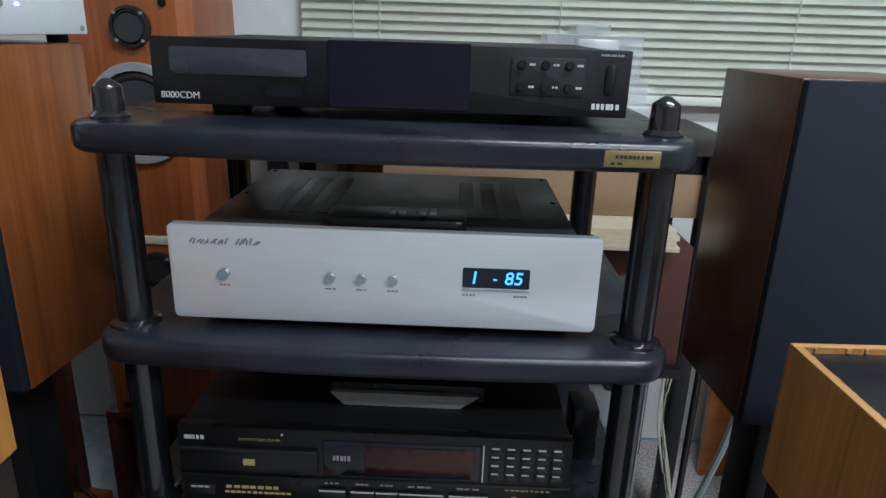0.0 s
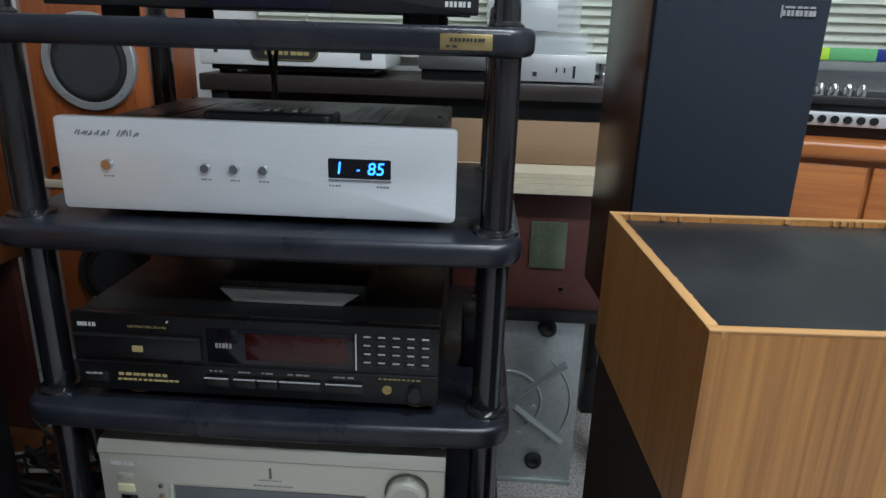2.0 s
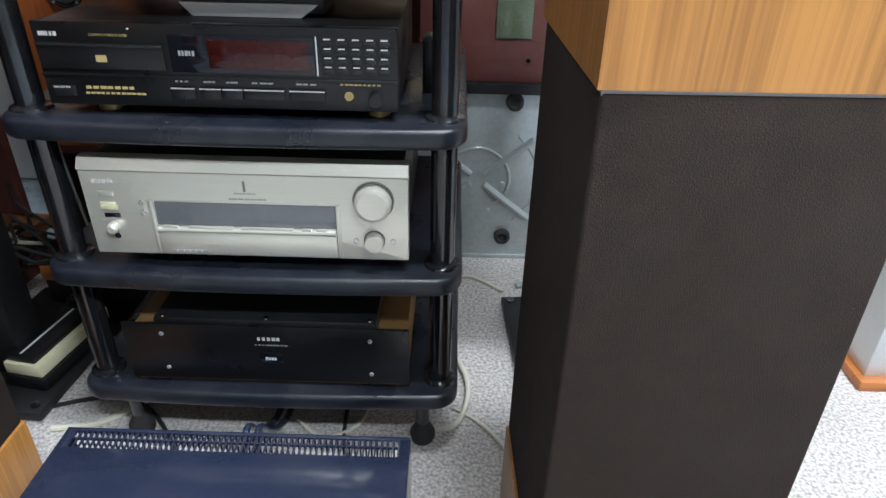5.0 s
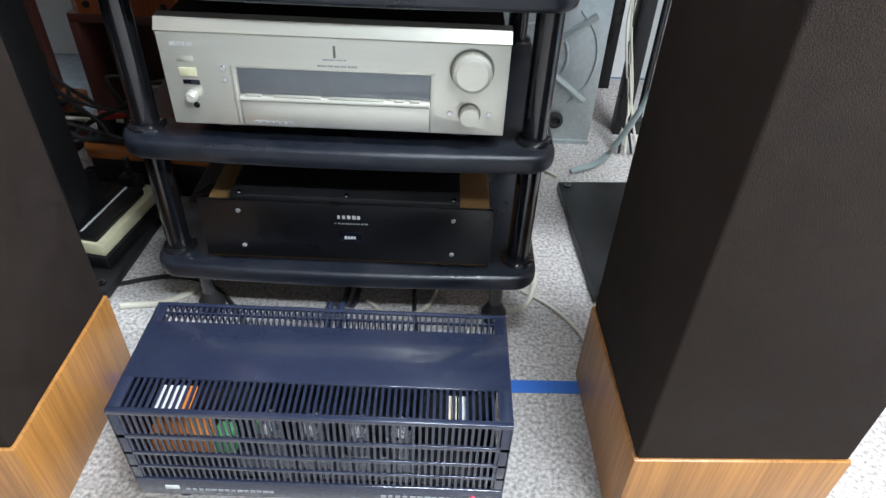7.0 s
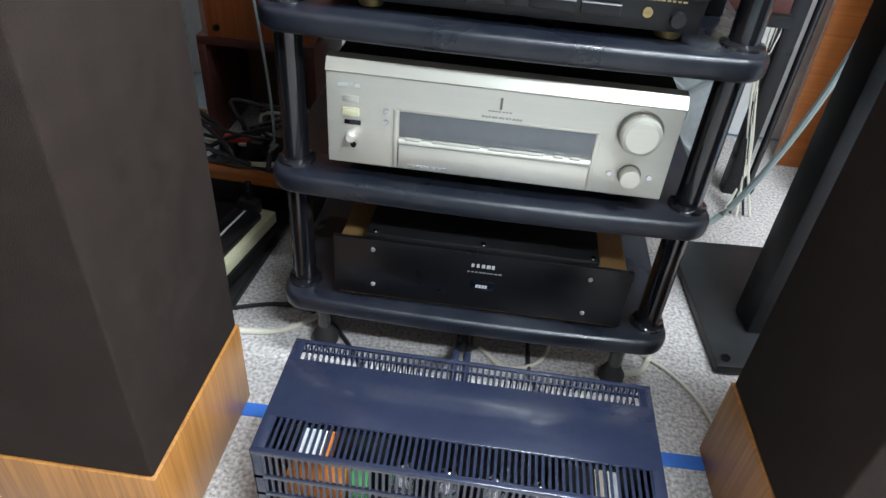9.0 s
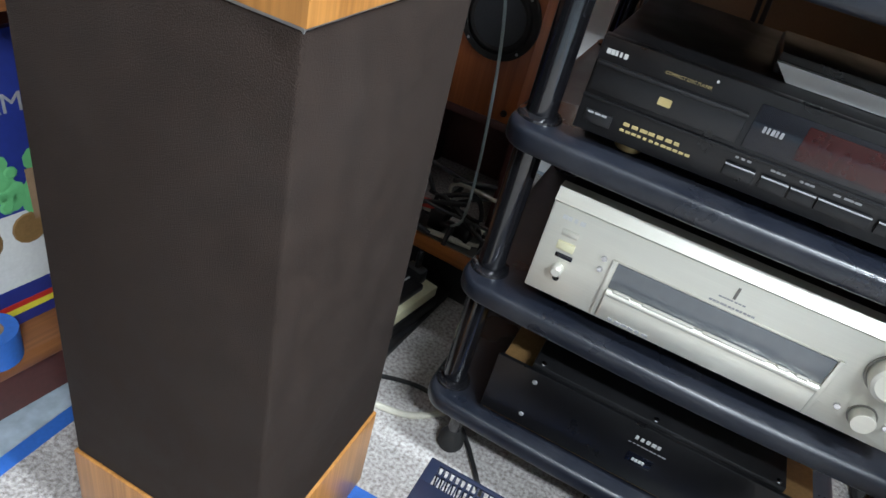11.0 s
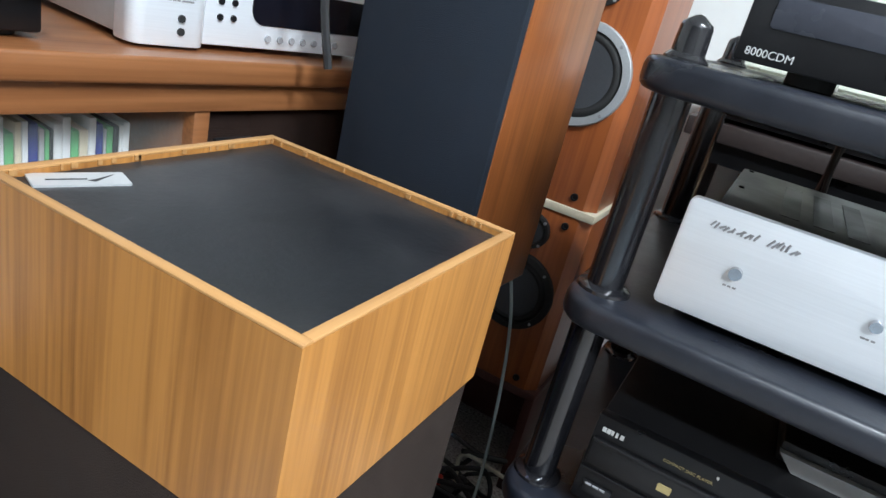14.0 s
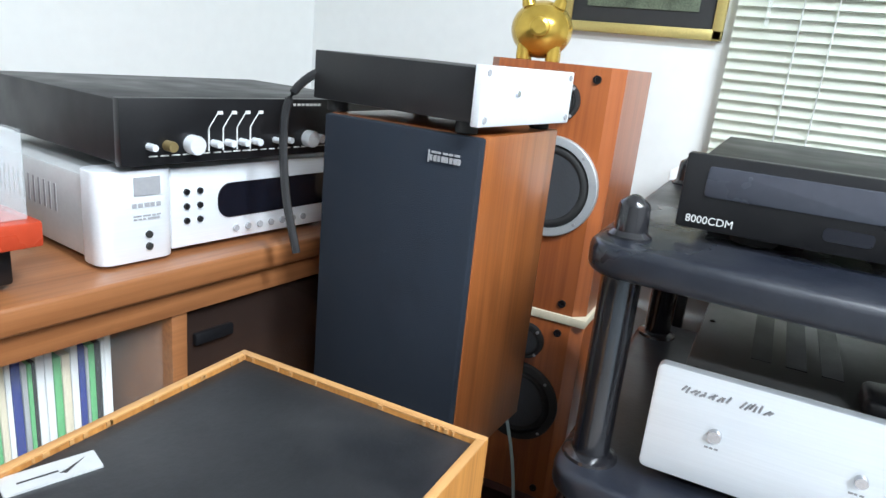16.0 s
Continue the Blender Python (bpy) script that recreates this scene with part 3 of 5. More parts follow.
tray = thing("card_reader", "slim black box with a silver front, on a disc player", "box", pose(-0.048, 0.765, SHELVES[2] + 0.110))
part("case", box(-0.088, 0.004, 0.004, 0.09, 0.11, 0.026, 0.003), BLACK, tray)
front = bmesh.new()
f = front.faces.new([front.verts.new(p) for p in ((-0.072, -0.004, 0.001), (0.062, -0.004, 0.001), (0.084, -0.004, 0.017), (-0.088, -0.004, 0.017))])
ex = bmesh.ops.extrude_face_region(front, geom=[f])
bmesh.ops.translate(front, verts=[v for v in ex["geom"] if isinstance(v, bmesh.types.BMVert)], vec=(0, 0.012, 0))
bmesh.ops.recalc_face_normals(front, faces=front.faces[:])
part("front_edge", front, SILVER, tray, "dull silver front edge")
adapter = thing("power_adapter", "small black power adapter on the shelf", "adapter", pose(0.178, 0.83, SHELVES[2]))
part("case", box(-0.018, 0, 0, 0.016, 0.05, 0.075, 0.004), BLACK, adapter)


# ---- champagne receiver ----
rec = thing("receiver", "champagne-silver home cinema receiver with a large volume knob", "receiver", pose(-0.0665, 0.70, SHELVES[3] + 0.004))
part("body", box(-0.208, 0.02, 0.016, 0.208, 0.36, 0.150, 0.002), SATIN, rec, "black case")
part("front_panel", panel(0.430, 0.122, 0.002, 0, 0.077, 0, 0.02, 0.001), CHAMP, rec, "brushed champagne front panel")
bev_top = bmesh.new()
sec = [(0.0, 0.138), (-0.003, 0.141), (0.006, 0.1545), (0.02, 0.156), (0.02, 0.138)]
e0, e1 = ([bev_top.verts.new((x, y, zz)) for y, zz in sec] for x in (-0.215, 0.215))
for i in range(5):
    bev_top.faces.new((e0[i], e1[i], e1[(i + 1) % 5], e0[(i + 1) % 5]))
bev_top.faces.new(e0), bev_top.faces.new(e1[::-1])
bmesh.ops.recalc_face_normals(bev_top, faces=bev_top.faces[:])
part("top_bevel", bev_top, CHAMP, rec, "bright sloping top edge")
wing = part("window_surround", joined(box(-0.130, -0.003, 0.018, -0.124, 0.003, 0.099, 0.001), box(0.1185, -0.003, 0.018, 0.1245, 0.003, 0.099, 0.001),
                                      box(-0.130, -0.001, 0.0965, 0.1245, 0.003, 0.099, 0.0005)), CHAMP, rec)
part("display", box(-0.123, -0.0012, 0.062, 0.118, 0.004, 0.096, 0.0005), GREYGLASS, rec, "grey unlit display window")
flap = part("flap", box(-0.123, -0.006, 0.020, 0.118, 0.003, 0.060, 0.002), CHAMP, rec)
part("flap_edge", lathe([(0.0045, 0), (0.0045, 0.24)], pose(-0.1225, -0.003, 0.057, 0, 90, 0), 16), CHAMP, flap, "bright rounded edge of the flap")
for x0, x1 in ((-0.115, -0.095), (-0.08, -0.02), (-0.01, 0.06), (0.072, 0.085), (0.092, 0.105)):
    part("key", box(x0, -0.0064, 0.0605, x1, -0.002, 0.0635, 0.0005), CHAMP, flap)
part("print", bars(-0.083, 0.0255, 0.05, 0.003, 6, -0.0066, 21), GREYBAR, flap)
part("collar", lathe([(0.0275, 0), (0.0275, 0.002), (0.0255, 0.002), (0.0255, 0.0005), (0, 0.0005)], pose(0.169, 0, 0.106, 90), 40), CHAMP_D, rec)
part("volume_knob", lathe([(0.0245, 0), (0.0245, 0.014), (0.023, 0.018), (0.019, 0.0195), (0, 0.0185)], pose(0.169, 0, 0.106, 90), 48), CHAMP, rec)
part("collar", lathe([(0.0145, 0), (0.0145, 0.002), (0.013, 0.002), (0.013, 0.0005), (0, 0.0005)], pose(0.169, 0, 0.047, 90), 32), CHAMP_D, rec)
part("selector_knob", lathe([(0.0125, 0), (0.0125, 0.012), (0.0115, 0.015), (0, 0.015)], pose(0.169, 0, 0.047, 90), 32), CHAMP, rec)
for kx in (0.144, 0.194):
    part("button", knob(0.0035, 0.003, kx, 0.046), CHROME, rec)
for kz in (0.095, 0.080):
    part("button", knob(0.0033, 0.003, -0.1395, kz), CHROME, rec)
part("power_button", box(-0.195, -0.003, 0.083, -0.174, 0.002, 0.094, 0.001), CREAM, rec)
part("sensor", box(-0.193, -0.001, 0.0715, -0.172, 0.002, 0.0775, 0.0005), DARKGLASS, rec)
part("button", box(-0.195, -0.0016, 0.102, -0.175, 0.002, 0.110, 0.0006), CHAMP, rec)
part("lever_knob", lathe([(0.0075, 0), (0.007, 0.010), (0.005, 0.012), (0, 0.012)], pose(-0.184, 0, 0.057, 90), 20), CHAMP, rec)
part("headphone_jack", lathe([(0.004, 0), (0.004, 0.001), (0.0025, 0.001), (0.0025, 0), (0, 0)], pose(-0.182, 0, 0.043, 90), 16), BLACK, rec)
part("maker_mark", bars(-0.186, 0.124, 0.028, 0.0055, 4, seed=22), PALEBAR, rec, "raised pale maker's mark")
part("indicator", box(-0.0015, -0.0008, 0.114, 0.0015, 0.001, 0.129), CHAMP_D, rec)
part("print", bars(0.0, 0.111, 0.03, 0.0015, 7, seed=23), GREYBAR, rec)
part("print", bars(0.003, 0.103, 0.05, 0.0022, 12, seed=24), GREYBAR, rec)
for fx in (-0.16, 0.16):
    for fy in (0.05, 0.3):
        part("foot", rod(0.02, fx, fy, -0.004, 0.017), RUBBER, rec)


# ---- black power amplifier on the lowest shelf ----
pwr = thing("power_amplifier", "dusty black power amplifier with a worn brown chassis", "amplifier", pose(-0.066, 0.70, SHELVES[4]))
part("chassis", box(-0.210, 0.006, 0.0, 0.210, 0.34, 0.090, 0.0015), COPPER, pwr, "brown metal chassis")
part("front_panel", box(-0.214, 0.0, 0.008, 0.214, 0.006, 0.110, 0.001), BLACK, pwr, "black front plate")
part("cover", box(-0.168, 0.008, 0.085, 0.165, 0.30, 0.116, 0.003), SATIN, pwr, "black top cover")
for sx, sz in ((-0.156, 0.093), (0.156, 0.089), (-0.156, 0.029), (0.156, 0.026)):
    part("screw", lathe([(0.0036, 0), (0.0034, 0.0015), (0.002, 0.002), (0, 0.002)], pose(sx, 0, sz, 90), 12), GREYBAR, pwr)
for sx in (-0.155, 0.0, 0.155):
    part("screw", lathe([(0.004, 0), (0.0034, 0.002), (0, 0.0025)], pose(sx, 0.014, 0.116), 12), CHROME, pwr)
part("maker_mark", bars(0.005, 0.088, 0.036, 0.006, 5, seed=31), PALEBAR, pwr, "pale maker's mark")
part("print", bars(0.007, 0.0765, 0.05, 0.002, 9, seed=32), GREYBAR, pwr)
badge = part("badge", box(-0.012, -0.001, 0.044, 0.022, 0.001, 0.061, 0.0005), DARKGLASS, pwr)
part("print", bars(0.005, 0.0515, 0.018, 0.005, 4, -0.0016, 33), PALEBAR, badge)


# ---- valve amplifier on the carpet ----
val = thing("valve_amplifier", "navy enamel valve amplifier with a slotted cage, on the carpet", "amplifier", pose(-0.064, 0.370, 0.018))
VW, VD, VH = 0.225, 0.172, 0.176
part("chassis", box(-VW + 0.006, 0.006, 0.012, VW - 0.006, VD - 0.006, 0.046, 0.002), BLACK, val)
part("front_lip", box(-VW, -0.001, 0.012, VW, 0.006, 0.046, 0.002), NAVY, val)
for sx in (-1, 1):
    part("side_panel", box(min(sx * VW, sx * (VW - 0.004)), 0.0, 0.012, max(sx * VW, sx * (VW - 0.004)), VD, VH, 0.0015), NAVY, val)
part("top_plate", box(-VW, 0.048, VH - 0.003, VW, VD - 0.034, VH + 0.001, 0.001), NAVY, val, "glossy navy top plate")
rims = joined(box(-VW, -0.001, VH - 0.006, VW, 0.006, VH + 0.001, 0.001), box(-VW, VD - 0.006, VH - 0.003, VW, VD, VH + 0.001, 0.001),
              box(-VW, 0.0, VH - 0.003, -VW + 0.014, VD, VH + 0.0008, 0.001), box(VW - 0.014, 0.0, VH - 0.003, VW, VD, VH + 0.0008, 0.001),
              box(-VW, 0.0, 0.046, -VW + 0.012, 0.004, VH, 0.0008), box(VW - 0.012, 0.0, 0.046, VW, 0.004, VH, 0.0008),
              box(-VW, 0.0, 0.126, VW, 0.004, 0.133, 0.0008), box(-VW, 0.0, 0.094, VW, 0.004, 0.100, 0.0008), box(-VW, 0.0, 0.068, VW, 0.004, 0.073, 0.0008))
part("cage_frame", rims, NAVY, val)
fb = [box(-VW + 0.012 + i * 0.0074, 0.001, 0.046, -VW + 0.0152 + i * 0.0074, 0.003, VH - 0.004) for i in range(58)]
part("front_grille", joined(*fb), NAVY, val)
tb = [box(-VW + 0.012 + i * 0.0074, 0.004, VH - 0.0025, -VW + 0.0152 + i * 0.0074, 0.05, VH) for i in range(58)]
part("top_grille", joined(*tb), NAVY, val)
rb = [box(-VW + 0.012 + i * 0.0074, VD - 0.036, VH - 0.0025, -VW + 0.0142 + i * 0.0074, VD - 0.004, VH) for i in range(58)]
rb += [box(-VW + 0.012 + i * 0.0074, VD - 0.003, 0.1, -VW + 0.0142 + i * 0.0074, VD - 0.001, VH) for i in range(58)]
rb.append(box(-VW, VD - 0.019, VH - 0.003, VW, VD - 0.017, VH + 0.0006))
part("rear_grille", joined(*rb), NAVY, val)
for i, vx in enumerate((-0.062, -0.010, 0.045, 0.098)):
    v = part("valve", lathe([(0.0135, 0.046), (0.0135, 0.06), (0.0145, 0.066), (0.0145, 0.118), (0.011, 0.130), (0.004, 0.137), (0, 0.139)],
                            pose(vx, 0.036, 0), 20), TUBEGLASS, val, "clear glass valve")
    part("plate", lathe([(0.0085, 0.064), (0.0085, 0.112)], pose(vx, 0.036, 0), 12), SATIN, v)
    part("getter", lathe([(0.0150, 0.112), (0.0125, 0.127), (0.005, 0.1385), (0, 0.1405)], pose(vx, 0.036, 0), 14), CHROME, v)
for i in range(9):
    part("small_valve", lathe([(0.009, 0.046), (0.009, 0.068), (0.006, 0.076), (0, 0.078)], pose(-0.09 + i * 0.024, 0.016, 0), 12), TUBEGLASS, val)
part("transformer", box(-0.21, 0.056, 0.046, -0.08, 0.13, 0.155, 0.004), SATIN, val)
part("transformer", box(0.12, 0.056, 0.046, 0.21, 0.13, 0.155, 0.004), SATIN, val)
part("coil", box(-0.195, 0.012, 0.075, -0.125, 0.04, 0.118, 0.003), ORANGE, val, "orange wound coil behind the cage")
part("coil", box(-0.122, 0.014, 0.075, -0.10, 0.04, 0.112, 0.003), GREEN, val)
for x0, x1, mt in ((-0.178, -0.150, WHITE), (-0.149, -0.137, ORANGE), (0.15, 0.162, PAPER), (0.164, 0.174, WHITE)):
    part("paper_label", box(x0, 0.012, VH - 0.010, x1, 0.045, VH - 0.008), mt, val)
part("maker_mark", box(-0.19, -0.0022, 0.026, -0.173, 0.0, 0.033, 0.0006), PALEBAR, val, "white block mark")
part("print", bars(-0.11, 0.026, 0.11, 0.004, 14, -0.0018, 41), GREYBAR, val)
part("print", bars(0.12, 0.026, 0.09, 0.005, 10, -0.0018, 42), GREYBAR, val)
part("power_light", knob(0.003, 0.003, 0.19, 0.027, -0.001, 12), LED_RED, val, "lit red power light")
for fx in (-0.18, 0.18):
    for fy in (0.03, 0.14):
        part("foot", rod(0.016, fx, fy, -0.018, 0.013), RUBBER, val)


# ---- pair of tall square floor speakers ----
def tower(label, m, h, band, plinth, half, plate_at):
    t = thing("floor_speaker", label, "loudspeaker", m, "pair of square floor speakers")
    a, th = half, 0.0075
    part("plinth", box(-a, -a, 0, a, a, plinth, 0.002), OAK, t, "oak veneered plinth")
    part("grille", box(-a + 0.003, -a + 0.003, plinth, a - 0.003, a - 0.003, band, 0.004, 3), CLOTH, t, "stretched dark brown grille cloth")
    part("reveal", box(-a + 0.004, -a + 0.004, band - 0.003, a - 0.004, a - 0.004, band + 0.003), GREYBAR, t)
    part("band", box(-a, -a, band + 0.002, a, -a + th, h - 0.002), OAK, t, "oak veneered band")
    part("band", box(-a, a - th, band + 0.002, a, a, h - 0.002), OAK, t)
    part("band", box(-a, -a + th, band + 0.002, -a + th, a - th, h - 0.002), OAK, t)
    part("band", box(a - th, -a + th, band + 0.002, a, a - th, h - 0.002), OAK, t)
    part("edge_strip", box(-a, -a, h - 0.002, a, -a + th, h, 0.0006), OAKEDGE, t, "worn light edge of the veneer")
    part("edge_strip", box(-a, a - th, h - 0.002, a, a, h, 0.0006), OAKEDGE, t)
    part("edge_strip", box(-a, -a + th, h - 0.002, -a + th, a - th, h, 0.0006), OAKEDGE_Y, t)
    part("edge_strip", box(a - th, -a + th, h - 0.002, a, a - th, h, 0.0006), OAKEDGE_Y, t)
    part("top_panel", box(-a + th, -a + th, band + 0.01, a - th, a - th, h - 0.006), TOPPANEL, t, "dull black recessed top panel")
    rnd = random.Random(5)
    chips = []
    for i in range(26):
        u, side = rnd.uniform(-a, a), rnd.randrange(2)
        k = rnd.uniform(0.0006, 0.0026)
        x, y = (u, a - th - 0.0005) if side else (-a + th, u)
        chips.append(box(x - k, y - 0.0012, h - 0.0045, x + k, y + 0.0012, h - 0.0008) if side else box(x - 0.0012, y - k, h - 0.0045, x + 0.0012, y + k, h - 0.0008))
    tagged(part("glue_crumb", joined(*chips), OAKEDGE, t), kind="stuff")
    px, py, turn = plate_at
    pl = part("name_plate", prism(rounded(0.058, 0.022, 0.001), h - 0.006, h - 0.0045), SILVER, t, "silver name plate with a tick mark")
    pl.matrix_parent_inverse = Matrix.Identity(4)
    pl.matrix_basis = pose(px, py, 0, 0, 0, turn)
    tick = joined(box(-0.02, -0.002, h - 0.0046, 0.004, -0.0005, h - 0.0042), prism([(0.004, -0.004), (0.008, -0.006), (0.022, 0.006), (0.009, -0.002)], h - 0.0046, h - 0.0042))
    part("print", tick, INK, pl)
    return t


tower("square oak floor speaker with dark brown cloth, beside the valve amplifier", pose(-0.516, 0.470, 0, 0, 0, 0), 0.853, 0.717, 0.150, 0.126, (-0.100, -0.080, 70))
tower("square oak floor speaker with dark cloth and light top edge", pose(0.424, 0.494, 0, 0, 0, 2.0), 0.846, 0.710, 0.148, 0.127, (0.085, -0.106, 3))


# ---- slim speakers on stands, their neighbours and the cabinets ----
def slim(label, m, w, d, h, side, mark):
    """A slim box speaker on a black stand; side is its visible veneer."""
    z0 = m.translation.z
    sp = thing("stand_speaker", label, "loudspeaker", m, "pair of slim speakers")
    part("cabinet", box(-w / 2, 0.012, 0, w / 2, d, h, 0.002), side, sp)
    part("grille", box(-w / 2 + 0.001, 0, 0.002, w / 2 - 0.001, 0.013, h - 0.001, 0.003), BLUECLOTH, sp, "blue-black cloth grille")
    x = mark
    part("maker_mark", joined(bars(x, h - 0.028, 0.038, 0.006, 8, -0.0012, 51), bars(x, h - 0.022, 0.034, 0.0022, 5, -0.0012, 52), box(x - 0.021, -0.0012, h - 0.033, x - 0.0195, 0.0004, h - 0.02)), GREYBAR, sp, "pale gothic maker's mark")
    st = thing("speaker_stand", "black steel speaker stand with a heavy base plate", "stand", pose(m.translation.x, m.translation.y, 0, 0, 0, math.degrees(m.to_euler().z)), "speaker stands")
    part("top_plate", box(-w / 2 + 0.01, 0.01, z0 - 0.006, w / 2 - 0.01, d - 0.01, z0, 0.001), SATIN, st)
    part("column", box(-0.034, d / 2 - 0.034, 0.022, 0.034, d / 2 + 0.034, z0 - 0.006, 0.004), SATIN, st)
    part("base_plate", box(-w / 2 - 0.012, -0.025, 0.004, w / 2 + 0.012, d + 0.145, 0.022, 0.003), SATIN, st, "dusty black base plate")
    for bx, by in ((-w / 2 + 0.006, -0.007), (w / 2 - 0.006, -0.007), (-w / 2 + 0.006, d + 0.127), (w / 2 - 0.006, d + 0.127)):
        part("bolt", lathe([(0.008, 0), (0.008, 0.026), (0.003, 0.026), (0.003, 0.024), (0, 0.024)], pose(bx, by, 0), 12), POST, st)
    return sp


# right one of the pair: its veneer colour carries the shade of its left side
slim("slim speaker with a red-brown side painted in shade and blue-black grille", pose(0.453, 0.807, 0.645, 0, 0, 4), 0.194, 0.19, 0.41, TEAK_SHADED, 0.062)
slim("slim speaker with a warm red-brown side, a preamplifier on top", pose(-0.596, 0.769, 0.67, 0, 0, -4), 0.202, 0.20, 0.392, TEAK, 0.062)

pre = thing("preamplifier", "small black component with a silver front and blue lights", "amplifier", pose(-0.5935, 0.770, 1.062, 0, 0, -8))
part("case", box(-0.130, 0, 0.013, 0.088, 0.195, 0.066, 0.0015), SATIN, pre)
fr = part("front_panel", box(0.088, -0.004, 0.010, 0.098, 0.200, 0.069, 0.0015), ALU, pre, "brushed silver front panel")
for yy, zz in ((0.006, 0.062), (0.006, 0.017), (0.190, 0.062), (0.190, 0.017)):
    part("screw", lathe([(0.0035, 0), (0.0035, 0.001), (0, 0.001)], pose(0.098, yy, zz, 0, 90, 0), 10), GREYBAR, fr)
part("light", lathe([(0.008, 0), (0.008, 0.002), (0.004, 0.002), (0.004, 0.001), (0, 0.001)], pose(0.098, 0.04, 0.048, 0, 90, 0), 20), LED_DOT, fr, "lit blue ring")
part("light", lathe([(0.002, 0), (0.002, 0.002), (0, 0.002)], pose(0.098, 0.09, 0.042, 0, 90, 0), 10), LED_DOT, fr)
part("button", lathe([(0.0035, 0), (0.0035, 0.003), (0, 0.003)], pose(0.098, 0.065, 0.043, 0, 90, 0), 14), CHROME, fr)
for fx in (-0.110, 0.07):
    for fy in (0.02, 0.18):
        part("foot", rod(0.012, fx, fy, 0, 0.017), RUBBER, pre)


def driver(name, r, parent, x, z, ring, y=0.0, label=""):
    """A cone driver let into a front face at y, with its ring proud of the face."""
    m = pose(x, y, z, 90)
    o = part(name, lathe([(r * 0.82, -0.002), (r * 0.84, 0.012), (r * 0.98, 0.011), (r, 0.009), (r, -0.002)], m, 40), ring, parent, label)
    part("surround", lathe([(r * 0.64, 0.006), (r * 0.68, 0.010), (r * 0.73, 0.0115), (r * 0.78, 0.010), (r * 0.83, 0.004)], m, 40), RUBBER, o)
    part("cone", lathe([(r * 0.66, 0.0088), (r * 0.5, 0.0045), (r * 0.27, 0.0012), (r * 0.26, 0.003), (r * 0.15, 0.0075), (0, 0.009)], m, 40), CONE, o)
    for k in range(4):
        a = radians(45 + 90 * k)
        part("screw", lathe([(0.0035, 0.009), (0.003, 0.013), (0, 0.0135)], pose(x + r * 0.92 * math.cos(a), y, z + r * 0.92 * math.sin(a), 90), 8), GREYBAR, o)
    return o


def monitor(label, m, ring, wz, tz, w=0.256, d=0.25, h=0.36, r=0.095):
    """A two-way speaker with chamfered baffle edges."""
    sp = thing("bookshelf_speaker", label, "loudspeaker", m, "stack of two-way speakers")
    c = 0.022
    part("cabinet", prism([(-w / 2, d), (-w / 2, c), (-w / 2 + c, 0), (w / 2 - c, 0), (w / 2, c), (w / 2, d)][::-1], 0, h, 0.0015), BALTIC, sp, "glossy cherry-veneered cabinet")
    driver("woofer", r, sp, 0.022, wz, ring, -0.0005, "woofer with a cast ring")
    driver("tweeter", 0.037, sp, 0.022, tz, RUBBER, -0.0005, "small round tweeter")
    for sx in (-1, 1):
        for sz in (0.022, h - 0.022):
            part("peg", lathe([(0.0075, 0), (0.0075, 0.004), (0.004, 0.004), (0.004, 0.001), (0, 0.001)], pose(sx * (w / 2 - 0.045), 0, sz, 90), 14), BLACK, sp)
    return sp


TX, TY, TT = -0.625, 1.35, 0
monitor("cherry two-way speaker with a silver-ringed woofer, on top of another", pose(TX, TY, 0.677, 0, 0, TT), CASTALU, 0.243, 0.400, h=0.465)
pads = thing("foam_strip", "pale foam strip between two stacked speakers", "pad", pose(TX, TY, 0.660, 0, 0, TT))
part("strip", box(-0.134, -0.004, 0, 0.134, 0.25, 0.017, 0.002), PAPER, pads)
monitor("dark cherry two-way speaker under another one", pose(TX, TY, 0.262, 0, 0, TT), RUBBER, 0.21, 0.345, h=0.398, r=0.085)
lowbox = thing("speaker_stand", "dark maroon wooden box used as a speaker stand", "stand", pose(TX, TY, 0, 0, 0, TT), "speaker stands")
part("top", box(-0.135, 0, 0.242, 0.135, 0.25, 0.262, 0.002), MAROON, lowbox)
part("side_panel", box(-0.135, 0, 0, -0.115, 0.25, 0.242, 0.001), MAROON, lowbox)
part("side_panel", box(0.115, 0, 0, 0.135, 0.25, 0.242, 0.001), MAROON, lowbox)
part("back_panel", box(-0.115, 0.23, 0, 0.115, 0.25, 0.242), MAROON, lowbox)

# gold piggy bank on the upper speaker
pig = bmesh.new()
bmesh.ops.create_uvsphere(pig, u_segments=32, v_segments=20, radius=0.056)
pig.transform(Matrix.Translation((0, 0, 0.058)) @ Matrix.Diagonal((1.05, 1.1, 0.95, 1)))
bits = [pig]
for ex_ in (-1, 1):
    bits.append(lathe([(0.014, 0), (0.010, 0.014), (0, 0.022)], pose(ex_ * 0.028, -0.02, 0.1, 12, ex_ * 20, 0), 12))
    bits.append(rod(0.013, ex_ * 0.028, -0.025, 0, 0.03))
    bits.append(rod(0.013, ex_ * 0.028, 0.03, 0, 0.03))
bits.append(lathe([(0.02, 0), (0.017, 0.014), (0.012, 0.016), (0, 0.016)], pose(0, -0.052, 0.06, 90), 20))
solid("piggy_bank", joined(*bits), GOLD, "shiny gold ceramic piggy bank on a speaker", "figurine", pose(-0.688, 1.44, 1.142, 0, 0, 15))

